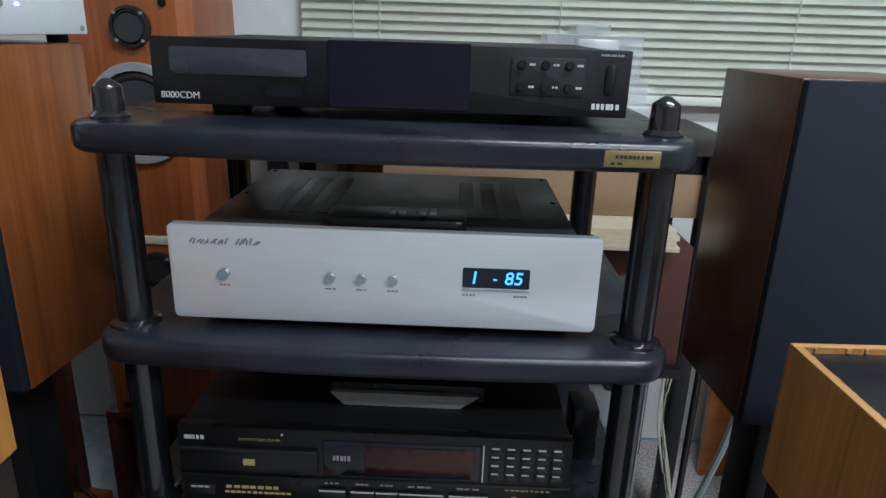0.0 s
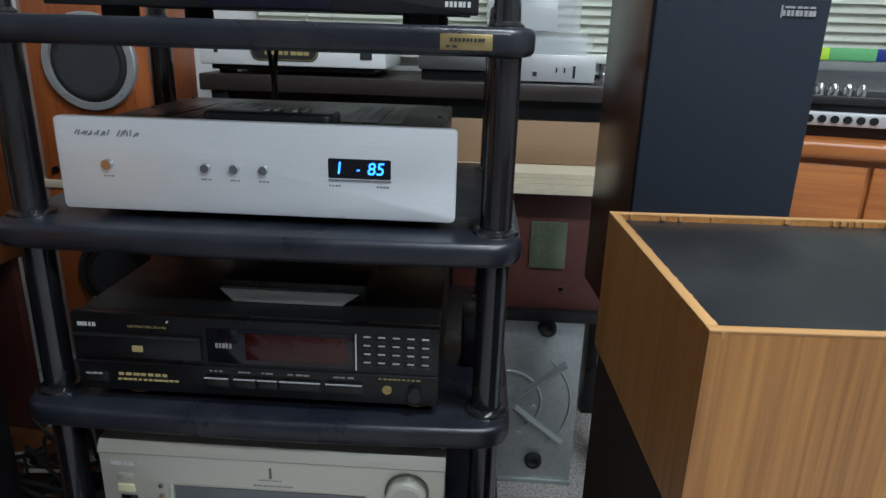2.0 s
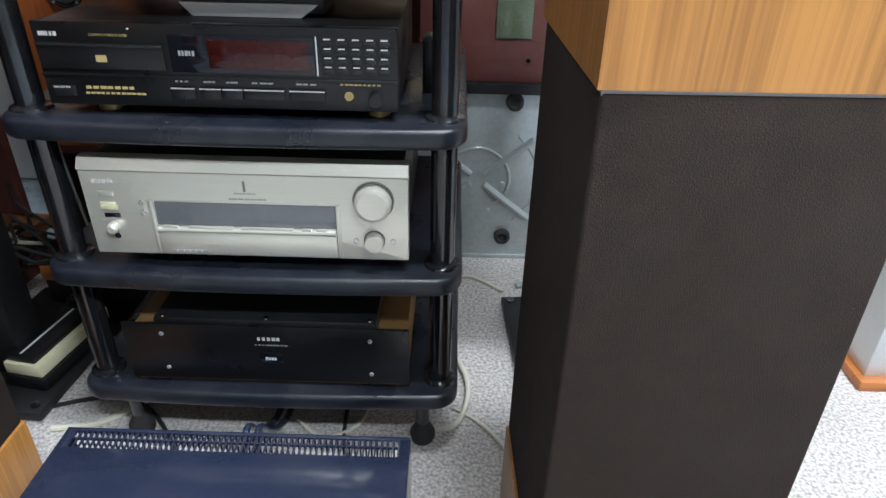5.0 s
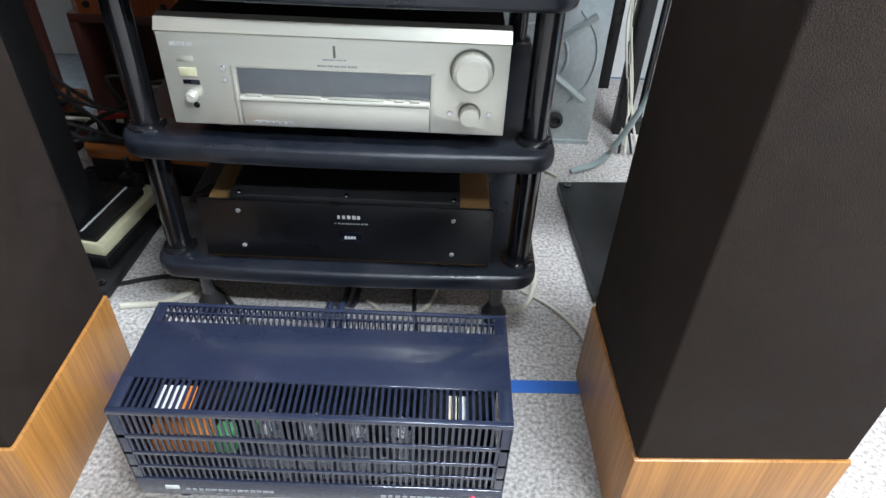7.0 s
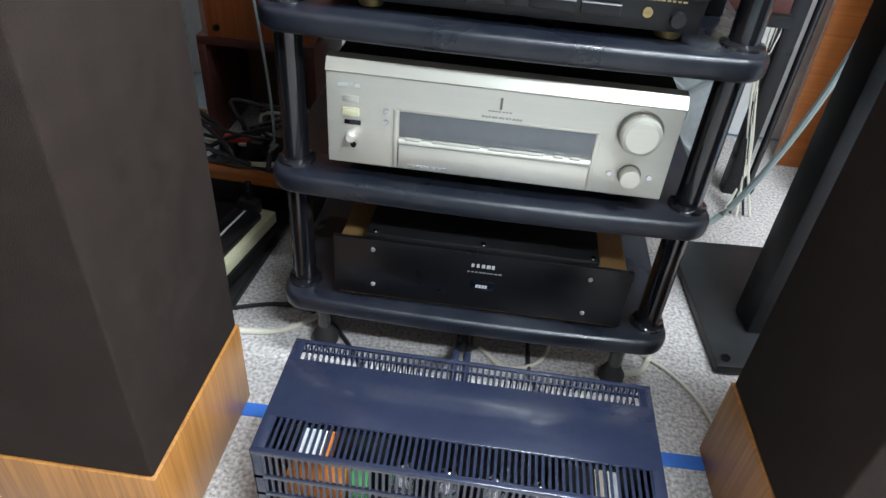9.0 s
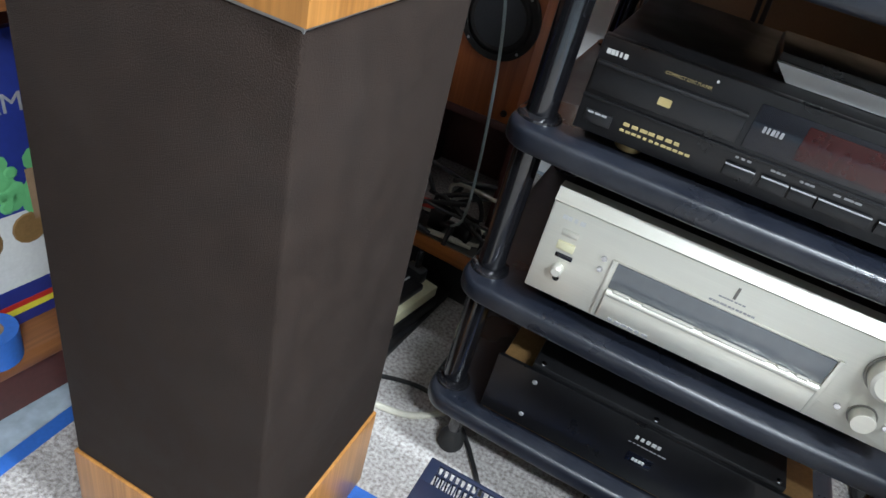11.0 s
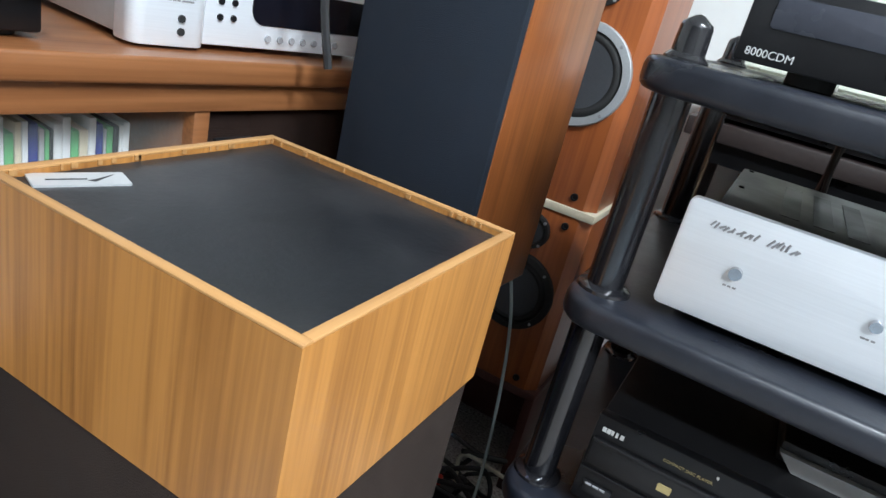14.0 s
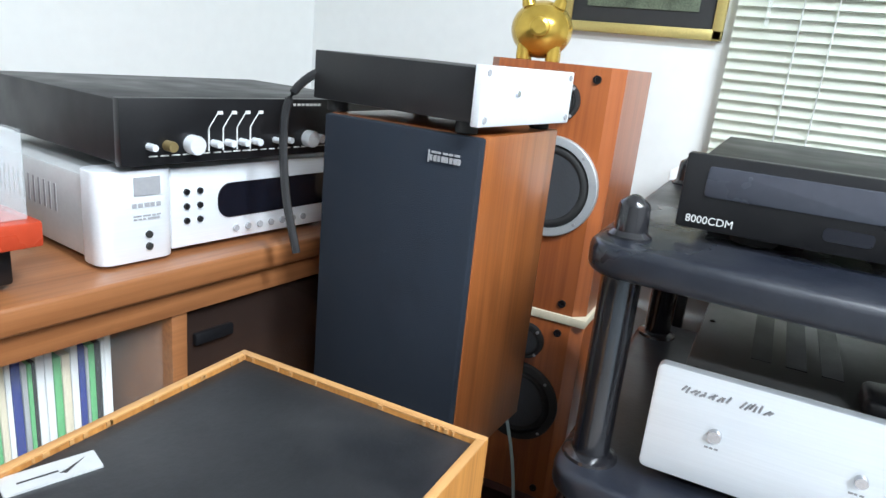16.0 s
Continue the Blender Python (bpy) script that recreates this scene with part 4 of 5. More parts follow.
pic = thing("picture", "gilt-framed dark picture hung on the wall", "picture", pose(-0.68, BACK - 0.022, 1.218))
PWD = 0.29
part("frame", joined(box(-0.06, 0, 0, PWD, 0.02, 0.022, 0.003), box(-0.06, 0, 0.40, PWD, 0.02, 0.422, 0.003), box(-0.06, 0, 0, -0.038, 0.02, 0.42, 0.003), box(PWD - 0.022, 0, 0, PWD, 0.02, 0.42, 0.003)), GOLDFRAME, pic)
part("mount", box(-0.038, 0.008, 0.022, PWD - 0.022, 0.016, 0.40), INK, pic)
part("canvas", box(-0.005, 0.005, 0.055, PWD - 0.055, 0.012, 0.37), surface("dark_painting", (0.10, 0.12, 0.08), 0.4, scale=60, vary=0.9, bump=0.1), pic, "dim painted scene")


# ---- record cabinet along the angled wall ----
CABP = pose(-0.807, 0.6665, 0, 0, 0, WALL_TURN)
cab = thing("record_cabinet", "long brown record cabinet with smoked glass sliding doors", "cabinet", CABP)
X0, X1, DP, TOP = -1.35, 0.60, 0.62, 0.884
part("top", box(X0 - 0.01, -0.02, TOP - 0.028, X1 + 0.01, DP, TOP, 0.004, 3), CABWOOD, cab, "chipped glossy brown top")
part("rail", box(X0, -0.008, TOP - 0.06, X1, 0.014, TOP - 0.028, 0.002), CABWOOD, cab)
part("back_panel", box(X0, DP - 0.015, 0.05, X1, DP, TOP - 0.028), MAROON, cab)
part("shelf", box(X0, -0.012, 0.565, X1, DP - 0.015, 0.592, 0.003), CABWOOD, cab)
part("bottom_shelf", box(X0, -0.02, 0.10, X1, DP - 0.015, 0.13, 0.004), CABWOOD, cab)
part("plinth", box(X0, 0.01, 0, X1, DP, 0.10), MAROON, cab)
for dx in (X0, -0.66, -0.012, X1 - 0.02):
    part("divider", box(dx, -0.004, 0.592, dx + 0.02, DP - 0.015, TOP - 0.058, 0.001), CABWOOD, cab)
    part("divider", box(dx, 0.03, 0.13, dx + 0.02, DP - 0.015, 0.565, 0.001), MAROON, cab)
g1 = part("glass_door", box(0.01, 0.004, 0.594, X1 - 0.02, 0.009, TOP - 0.06), DOORGLASS, cab, "smoked glass sliding door")
part("handle", box(0.02, -0.004, 0.775, 0.075, 0.004, 0.79, 0.002), BLACK, g1)
g2 = part("glass_door", box(-0.64, 0.012, 0.594, -0.014, 0.017, TOP - 0.06), DOORCLEAR, cab, "clear glass sliding door")
g1.visible_shadow = g2.visible_shadow = False
rnd = random.Random(17)
x = -0.42
covers = [WHITE, GREEN, BLUE, YELLOW, PAPER, WHITE, INK, PAPER, SILVER, WHITE, GREEN, KRAFT]
i = 0
while x < -0.06:
    w_ = rnd.uniform(0.003, 0.010)
    r_ = thing("record_sleeve", "thin record sleeve standing in the cabinet", "record", CABP @ pose(x, 0.05, 0.592), "records in the cabinet")
    part("sleeve", box(0, 0, 0, w_ * 0.9, 0.31, rnd.uniform(0.195, 0.212), 0.0008), covers[(i * 5 + i // 3) % len(covers)], r_)
    x += w_
    i += 1

# blue comic album and the sticker sheet lean in the cabinet
alb = thing("picture_album", "blue picture album with a green tree on its cover", "book", CABP @ pose(-0.204, 0.03, 0.131, -4, 0, 0))
part("cover", box(-0.13, 0, 0, 0.17, 0.014, 0.39, 0.001), BLUE, alb, "glossy blue cover")
part("band", box(-0.13, -0.001, 0.06, 0.17, 0.002, 0.165), PALEBAR, alb)
part("stripe", box(-0.13, -0.001, 0.018, 0.17, 0.002, 0.028), YELLOW, alb)
part("stripe", box(-0.13, -0.001, 0.028, 0.17, 0.002, 0.036), REDP, alb)
rnd = random.Random(4)
part("tree_print", joined(*[lathe([(rnd.uniform(0.008, 0.018), 0), (0.006, 0.001), (0, 0.001)], pose(0.035 + rnd.uniform(-0.045, 0.05), -0.0012, 0.19 + rnd.uniform(-0.03, 0.05), 90), 9) for _ in range(26)]), GREEN, alb)
part("trunk_print", box(0.028, -0.0028, 0.15, 0.04, -0.001, 0.22), KRAFT, alb)
part("blot_print", joined(*[lathe([(r, 0), (r * 0.9, 0.001), (0, 0.001)], pose(xx, -0.0016, zz, 90), 14) for xx, zz, r in
                            ((-0.04, 0.135, 0.026), (0.02, 0.14, 0.022), (0.075, 0.12, 0.02))]), COPPER, alb)
letters("title", "TEAM", 0.034, GREYBAR, alb, pose(0.0, -0.0008, 0.305, 90), "faint cover title")
letters("title", "TEAM", 0.022, PALEBAR, alb, pose(0.06, -0.0008, 0.048, 90))
roll = thing("tape_roll", "blue roll of adhesive tape on the cabinet's low shelf", "tape", CABP @ pose(-0.272, 0.0, 0.13))
part("roll", lathe([(0.016, 0), (0.032, 0), (0.032, 0.045), (0.016, 0.045), (0.016, 0)], None, 28), TAPE, roll)
part("core", lathe([(0.0155, 0.001), (0.0155, 0.044), (0.012, 0.044), (0.012, 0.001)], None, 24), KRAFT, roll)
mag = thing("magazine", "white magazine with dark barred print, propped in the cabinet", "magazine", CABP @ pose(-0.25, -0.002, 0.592, -5, 0, 0))
part("cover", box(-0.18, 0, 0, 0.035, 0.006, 0.225), WHITE, mag)
for k in range(4):
    part("print", box(-0.09 + k * 0.028, -0.0012, 0.12, -0.076 + k * 0.028, 0.002, 0.22), INK, mag)
part("print", bars(-0.07, 0.1, 0.12, 0.004, 9, -0.0012, 71, rows=2), GREYBAR, mag)
bag = bmesh.new()
bmesh.ops.create_icosphere(bag, subdivisions=4, radius=0.075)
for v in bag.verts:
    q = noise.noise(v.co * 45) * 0.016 + noise.noise(v.co * 120) * 0.012
    v.co = v.co + v.co.normalized() * q
    v.co = Vector((v.co.x * 1.15, v.co.y * 0.45, max(v.co.z * 0.62 + 0.045, 0.0)))
solid("plastic_bag", bag, surface("crinkled_clear_bag", (0.55, 0.6, 0.64), 0.12, 0.3, scale=60, vary=0.4, bump=0.3), "crumpled clear plastic bag on the cabinet shelf", "bag", CABP @ pose(-0.275, 0.0, 0.592)).data.shade_flat()


# ---- components on the cabinet ----
avp = thing("surround_processor", "silver surround processor with a dark display, on the cabinet", "processor", pose(-0.840, 0.592, TOP, 0, 0, 81) @ Matrix.Diagonal((0.88, 0.90, 0.90, 1)))
part("case", box(0.004, 0.03, 0.008, 0.43, 0.42, 0.108, 0.003), SILVER, avp, "silver-grey metal case")
part("front_panel", box(0.10, 0.006, 0.008, 0.435, 0.03, 0.112, 0.002), ALU, avp, "brushed silver front panel")
part("pillar", prism(rounded(0.10, 0.05, 0.018, 6, 0.05, 0.02), 0.004, 0.116, 0.002), ALU, avp, "bright rounded end pillar")
part("display", panel(0.27, 0.048, 0.02, 0.305, 0.063, 0.0045, 0.012), DARKGLASS, avp, "dark rounded display window")
for bx in (0.122, 0.142):
    for bz in (0.043, 0.062, 0.081):
        part("button", knob(0.0042, 0.003, bx, bz, 0.006, 14), BLACK, avp)
for k in range(7):
    part("button", knob(0.0048, 0.003, 0.20 + k * 0.021, 0.022, 0.006, 16), GREYBAR, avp)
for bz in (0.022, 0.037):
    part("button", knob(0.0046, 0.003, 0.062, bz, -0.005, 16), INK, avp)
part("maker_mark", joined(box(0.044, -0.0065, 0.086, 0.078, -0.004, 0.108), ), GREYBAR, avp, "grey square mark")
part("print", bars(0.061, 0.074, 0.04, 0.005, 5, -0.006, 61), GREYBAR, avp)
part("print", bars(0.061, 0.061, 0.036, 0.002, 6, -0.006, 62, rows=2), GREYBAR, avp)
part("side_vent", joined(*[box(0.0035, 0.10 + k * 0.014, 0.05, 0.005, 0.105 + k * 0.014, 0.085) for k in range(14)]), GREYBAR, avp)
for fx in (0.05, 0.38):
    for fy in (0.06, 0.36):
        part("foot", rod(0.016, fx, fy, 0, 0.009), RUBBER, avp)

eq = thing("preamplifier", "black preamplifier with a row of knobs and white signal lines", "amplifier", pose(-0.822, 0.612, TOP + 0.103, 0, 0, 81) @ Matrix.Diagonal((0.95, 0.95, 0.97, 1)))
part("case", box(0.0, 0.012, 0.010, 0.43, 0.33, 0.078, 0.002), SATIN, eq)
part("front_panel", box(-0.002, 0, 0.008, 0.44, 0.012, 0.080, 0.001), BLACK, eq)
for k in range(4):
    x_ = 0.105 + k * 0.02
    part("signal_line", joined(box(x_, -0.0012, 0.02, x_ + 0.0015, 0.001, 0.046), box(x_ + 0.013, -0.0012, 0.062, x_ + 0.02, 0.001, 0.066),
                               lathe([(0.0008, 0), (0.0008, 0.023)], pose(x_ + 0.0007, -0.0003, 0.046, 0, 36, 0), 5)), PALEBAR, eq)
for kx, r, mt in ((0.03, 0.004, ALU), (0.052, 0.006, BRASS), (0.083, 0.011, ALU), (0.112, 0.0045, ALU), (0.132, 0.0045, ALU), (0.152, 0.0045, ALU),
                  (0.172, 0.0045, ALU), (0.205, 0.004, ALU), (0.223, 0.004, ALU), (0.262, 0.011, ALU), (0.278, 0.006, ALU), (0.31, 0.0045, ALU),
                  (0.328, 0.0045, ALU), (0.352, 0.006, ALU), (0.372, 0.006, ALU)):
    part("knob", knob(r, 0.014, kx, 0.029, 0, 18), mt, eq)
part("print", bars(0.21, 0.018, 0.36, 0.0015, 26, seed=81), PALEBAR, eq)
part("print", bars(0.26, 0.073, 0.05, 0.003, 7, seed=82), PALEBAR, eq)
for fx in (0.03, 0.4):
    for fy in (0.04, 0.3):
        part("foot", rod(0.013, fx, fy, 0.002, 0.012), RUBBER, eq)

tt = thing("turntable", "red lacquered turntable under a clear dust cover", "turntable", CABP @ pose(-0.56, 0.0, TOP))
part("plinth", box(0, 0, 0.045, 0.42, 0.35, 0.07, 0.003), RED, tt, "red-brown lacquered plinth")
part("base", box(0.02, 0.02, 0.006, 0.40, 0.33, 0.045, 0.004), BLACK, tt)
part("platter", lathe([(0.15, 0.07), (0.15, 0.09), (0.146, 0.093), (0, 0.093)], pose(0.18, 0.175, 0), 48), BLACK, tt)
part("dust_cover", joined(box(0.005, 0.01, 0.071, 0.008, 0.34, 0.15), box(0.408, 0.01, 0.071, 0.411, 0.34, 0.15), box(0.005, 0.01, 0.071, 0.411, 0.013, 0.15),
                          box(0.005, 0.337, 0.071, 0.411, 0.34, 0.15), box(0.005, 0.01, 0.15, 0.411, 0.34, 0.153)), CLEAR, tt, "clear plastic dust cover")
for fx in (0.05, 0.37):
    for fy in (0.05, 0.30):
        part("foot", rod(0.018, fx, fy, 0, 0.008), RUBBER, tt)


# ---- table under the window and what stands on it ----
tb_ = thing("side_table", "dark wooden table under the window", "table", pose(0.02, 1.38, 0))
part("tabletop", box(-0.42, 0, 0.870, 0.52, 0.32, 0.903, 0.003), surface("dark_table_edge", (0.03, 0.022, 0.02), 0.4, scale=20, vary=0.3, bump=0.05), tb_, "dark worn tabletop")
part("apron", box(-0.38, 0.03, 0.83, 0.50, 0.05, 0.870), BLACK, tb_)
for lx in (-0.40, 0.47):
    for ly in (0.01, 0.27):
        part("leg", box(lx, ly, 0, lx + 0.035, ly + 0.035, 0.870, 0.002), BLACK, tb_)

wtt = thing("turntable", "low white turntable with a dark oval badge, on the table", "turntable", pose(-0.209, 1.39, 0.903))
part("plinth", box(-0.19, 0, 0.018, 0.19, 0.26, 0.076, 0.004), WHITE, wtt, "white plinth")
part("lower_body", box(-0.17, 0.012, 0.008, 0.165, 0.25, 0.02, 0.002), BLACK, wtt)
bd = part("badge", panel(0.138, 0.038, 0.018, -0.015, 0.047, -0.0015, 0.002, 0.0005), INK, wtt, "dark oval badge with gold rim")
part("rim", panel(0.133, 0.034, 0.0165, -0.015, 0.047, -0.0022, -0.001), GOLDBAR, bd)
part("field", panel(0.130, 0.031, 0.015, -0.015, 0.047, -0.0028, -0.001), INK, bd)
part("print", bars(-0.008, 0.047, 0.092, 0.014, 7, -0.0036, 91), GOLDBAR, bd)
part("dot", panel(0.008, 0.008, 0.001, -0.155, 0.045, -0.001, 0.002), INK, wtt)
part("switch", panel(0.024, 0.024, 0.001, 0.15, 0.047, -0.001, 0.002), INK, wtt)
for fx in (-0.15, 0.14):
    for fy in (0.05, 0.22):
        part("foot", rod(0.018, fx, fy, 0, 0.01), RUBBER, wtt)

gtt = thing("turntable", "grey turntable with a smoked cover, on the table", "turntable", pose(0.155, 1.41, 0.903))
part("plinth", box(-0.11, 0, 0.02, 0.075, 0.15, 0.05, 0.003), BODYGREY, gtt)
part("base", box(-0.105, 0.01, 0.0, 0.07, 0.14, 0.02, 0.002), BLACK, gtt)
part("dust_cover", box(-0.108, 0.005, 0.05, 0.072, 0.145, 0.085, 0.004), SMOKE, gtt, "smoked dust cover")

sil = thing("phono_stage", "small silver component with a row of switches, on the table", "amplifier", pose(0.320, 1.40, 0.903))
part("case", box(-0.075, 0.006, 0.004, 0.075, 0.09, 0.050, 0.002), ALU, sil)
part("front_panel", box(-0.078, 0, 0.004, 0.078, 0.006, 0.056, 0.001), SILVER, sil)
part("lid", box(-0.072, 0.012, 0.05, 0.072, 0.085, 0.09, 0.004), CLEAR, sil)
part("button", box(-0.045, -0.002, 0.015, -0.037, 0.001, 0.023, 0.0005), INK, sil)
for bx in (0.0, 0.016):
    part("slider", box(bx, -0.002, 0.022, bx + 0.003, 0.001, 0.032), INK, sil)
part("slider", box(0.034, -0.002, 0.012, 0.039, 0.001, 0.036, 0.0005), INK, sil)

cube = thing("cartridge_case", "stack of clear plastic cartridge cases on the table", "case", pose(0.28, 1.565, 0.903) @ Matrix.Diagonal((0.87, 0.9, 0.78, 1)))
for (x0, x1, z0, z1, d0) in ((-0.12, 0.14, 0.0, 0.125, 0.0), (-0.115, 0.12, 0.127, 0.235, 0.01), (-0.045, 0.04, 0.237, 0.262, 0.02)):
    part("case", joined(box(x0, d0, z0, x1, d0 + 0.003, z1), box(x0, d0 + 0.12, z0, x1, d0 + 0.123, z1), box(x0, d0, z0, x0 + 0.003, d0 + 0.12, z1),
                        box(x1 - 0.003, d0, z0, x1, d0 + 0.12, z1), box(x0, d0, z1 - 0.003, x1, d0 + 0.123, z1)), CLEAR, cube, "clear plastic box")
part("insert", box(-0.035, 0.03, 0.130, 0.065, 0.10, 0.225, 0.003), SILVER, cube)
part("insert", box(-0.10, 0.012, 0.064, -0.045, 0.06, 0.10, 0.003), YELLOW, cube)
part("weight", lathe([(0.03, 0.0), (0.03, 0.015), (0.012, 0.02), (0.012, 0.04), (0.02, 0.045), (0, 0.045)], pose(0.19, 0.02, 0), 20), CHROME, cube)

# stacked boxes and a steel case under the table
case = thing("computer_case", "galvanised steel computer case standing on end with rubber feet", "computer case", pose(0.293, 1.335, 0))
part("shell", box(-0.19, 0.004, 0.008, 0.126, 0.36, 0.418, 0.003), GALV, case)
ribs = []
for a in (38, -38, 142, 218):
    ribs.append(lathe([(0.008, 0.02), (0.008, 0.16)], pose(-0.03, 0.002, 0.212, 0, 90 - a, 0), 8))
ribs.append(sweep([(-0.03 + 0.075 * math.cos(radians(a)), 0.004, 0.212 + 0.075 * math.sin(radians(a))) for a in range(-60, 241, 30)], 0.004))
ribs.append(sweep([(-0.03 + 0.14 * math.cos(radians(a)), 0.004, 0.212 + 0.14 * math.sin(radians(a))) for a in range(-50, 60, 25)], 0.003))
part("pressed_ribs", joined(*ribs), GALV, case)
for fx, fz in ((0.046, 0.397), (0.038, 0.062), (-0.14, 0.397), (-0.14, 0.062)):
    part("foot", lathe([(0.020, 0), (0.019, 0.010), (0.012, 0.012), (0.010, 0.006), (0, 0.006)], pose(fx, 0.004, fz, 90), 24), RUBBER, case)
part("plug", joined(*[lathe([(0.006, 0), (0.005, 0.003), (0, 0.003)], pose(px_, 0.004, pz_, 90), 10) for px_, pz_ in ((0.04, 0.27), (0.03, 0.2), (0.05, 0.15), (0.0, 0.13))]), CASTALU, case)
part("bottom_edge", box(-0.192, 0, 0, 0.128, 0.36, 0.010, 0.001), GALV, case)
deck = thing("storage_box", "maroon box with a small clear window, under the table", "box", pose(0.30, 1.32, 0.418))
part("body", box(-0.17, 0.02, 0.022, 0.17, 0.36, 0.280, 0.002), MAROON, deck)
part("base", box(-0.175, 0, 0.0, 0.175, 0.36, 0.022, 0.001), BLACK, deck)
part("window", box(-0.012, 0.016, 0.115, 0.063, 0.022, 0.215, 0.001), surface("dim_label_window", (0.09, 0.11, 0.07), 0.2, scale=30, vary=0.4), deck, "dim green label window")
part("latch", knob(0.005, 0.004, 0.06, 0.07, 0.02, 10), CHROME, deck)
pap = thing("paper_stack", "aged loose papers on the maroon box", "paper", pose(0.24, 1.305, 0.698))
for k in range(4):
    part("sheet", box(-0.16 + 0.004 * k, 0.004 * k, 0.010 * k, 0.19 - 0.006 * (k % 2), 0.22, 0.010 * k + 0.009), PAPER, pap)
krf = thing("cardboard_box", "flat brown cardboard box under the table", "box", pose(0.25, 1.41, 0.738))
part("carton", box(-0.40, 0, 0, 0.25, 0.26, 0.09, 0.001), KRAFT, krf)
card = thing("cardboard_sheet", "brown cardboard sheet standing behind the boxes", "cardboard", pose(0.1, 1.712, 0))
part("sheet", box(-0.40, 0, 0, 0.35, 0.008, 0.78), KRAFT, card)

# ---- sideboard and cassette radio ----
sb = thing("sideboard", "orange-brown sideboard with brass knobs", "sideboard", pose(1.28, 1.19, 0, 0, 0, -14))
part("top", box(-0.63, -0.02, 0.790, 0.72, 0.36, 0.824, 0.010, 3), SIDEWOOD, sb)
part("body", box(-0.62, 0.004, 0.05, 0.70, 0.34, 0.790, 0.002), SIDEWOOD, sb)
for k, (x0, x1) in enumerate(((-0.615, -0.395), (-0.385, -0.24), (-0.23, 0.10))):
    dr = part("door", box(x0, -0.008, 0.08, x1, 0.006, 0.780, 0.003), SIDEWOOD, sb)
    part("knob", lathe([(0.006, 0), (0.005, 0.012), (0.011, 0.018), (0.009, 0.025), (0, 0.026)], pose(x0 + 0.03 if k != 1 else x1 - 0.03, -0.008, 0.715, 90), 18), BRASS, dr)
part("plinth", box(-0.52, 0.02, 0, 0.68, 0.32, 0.05), BLACK, sb)
boom = thing("cassette_radio", "long old cassette radio with a silver panel and rows of knobs", "radio", pose(1.18, 1.26, 0.824, 0, 0, -14))
part("body", box(-0.45, 0.01, 0.0, 0.45, 0.24, 0.075, 0.004), BLACK, boom)
part("key_strip", box(-0.45, -0.006, 0.022, 0.45, 0.012, 0.048, 0.003), SILVER, boom, "silver strip of push keys")
part("control_panel", prism([(-0.45, 0), (0.45, 0), (0.45, 0.06), (-0.45, 0.06)], 0.062, 0.078, 0.002), SATIN, boom)
part("deck_window", box(-0.44, 0.05, 0.075, 0.44, 0.235, 0.14, 0.004), SMOKE, boom, "smoked cassette lid")
for k in range(16):
    part("key", knob(0.0075, 0.004, -0.43 + k * 0.022 + (0.1 if k > 7 else 0), 0.035, -0.006, 14), BLACK if k < 8 else CHROME, boom)
for k in range(6):
    part("knob", lathe([(0.010, 0), (0.009, 0.02), (0.006, 0.024), (0, 0.024)], pose(-0.42 + k * 0.024, 0.02, 0.076), 14), CHROME, boom)
part("dial", box(-0.20, -0.002, 0.052, -0.02, 0.012, 0.074, 0.001), surface("amber_dial", (0.12, 0.09, 0.04), 0.25, scale=60, vary=0.5), boom, "amber tuning dial")
part("dial_mark", box(-0.21, -0.004, 0.052, -0.204, 0.01, 0.074), ORANGE, boom)
strip = thing("colour_strip", "red, yellow and green striped card on the cassette radio", "card", pose(1.0, 1.43, 0.964, 0, 0, -14))
for k, mt in enumerate((REDP, LIME, GREEN, BLUE)):
    part("band", box(-0.30 + k * 0.085, 0, 0, -0.215 + k * 0.085, 0.06, 0.024, 0.001), mt, strip)
red = thing("wooden_panel", "reddish wooden panel leaning by the sideboard", "board", pose(0.70, 1.57, 0, -3, 0, 0))
part("board", box(-0.04, 0, 0, 0.09, 0.02, 0.55, 0.002), SIDEWOOD, red)
rodt = thing("light_stand", "thin black stand with a rubber foot behind the rack", "stand", pose(0.551, 1.412, 0))
part("foot", lathe([(0.016, 0), (0.018, 0.01), (0.014, 0.035), (0.008, 0.04)], None, 16), RUBBER, rodt)
part("pole", rod(0.008, 0, 0, 0.03, 0.75, 12), POST, rodt)

# ---- floor: tape, strips, cables ----
solid("floor_tape", box(-0.60, -0.012, 0.0, 1.12, 0.012, 0.0012), TAPE, "blue masking tape strip on the carpet", "tape", pose(0, 0.580, 0, 0, 0, 1.6))
solid("floor_tape", box(1.096, -1.3, 0.0, 1.12, BACK - 0.3, 0.0012), TAPE, "blue masking tape along the carpet edge", "tape")
solid("floor_tape", box(-0.80, -1.3, 0.0, -0.777, 0.6, 0.0012), TAPE, "blue masking tape along the carpet edge", "tape")
blk = thing("power_strip", "cream and black multi-socket power strip on a black box", "power strip", pose(-0.538, 0.918, 0.022, 0, 0, -10))
part("base", box(-0.022, -0.12, 0.0, 0.06, 0.078, 0.026, 0.004), BLACK, blk)
part("tray", box(-0.018, -0.115, 0.026, 0.055, 0.075, 0.050, 0.003), CREAM, blk, "yellowed cream plastic tray")
part("cover", box(-0.016, -0.109, 0.048, 0.042, 0.045, 0.062, 0.004), BLACK, blk)
part("line", box(0.008, -0.1, 0.0615, 0.012, 0.04, 0.0628), PALEBAR, blk)
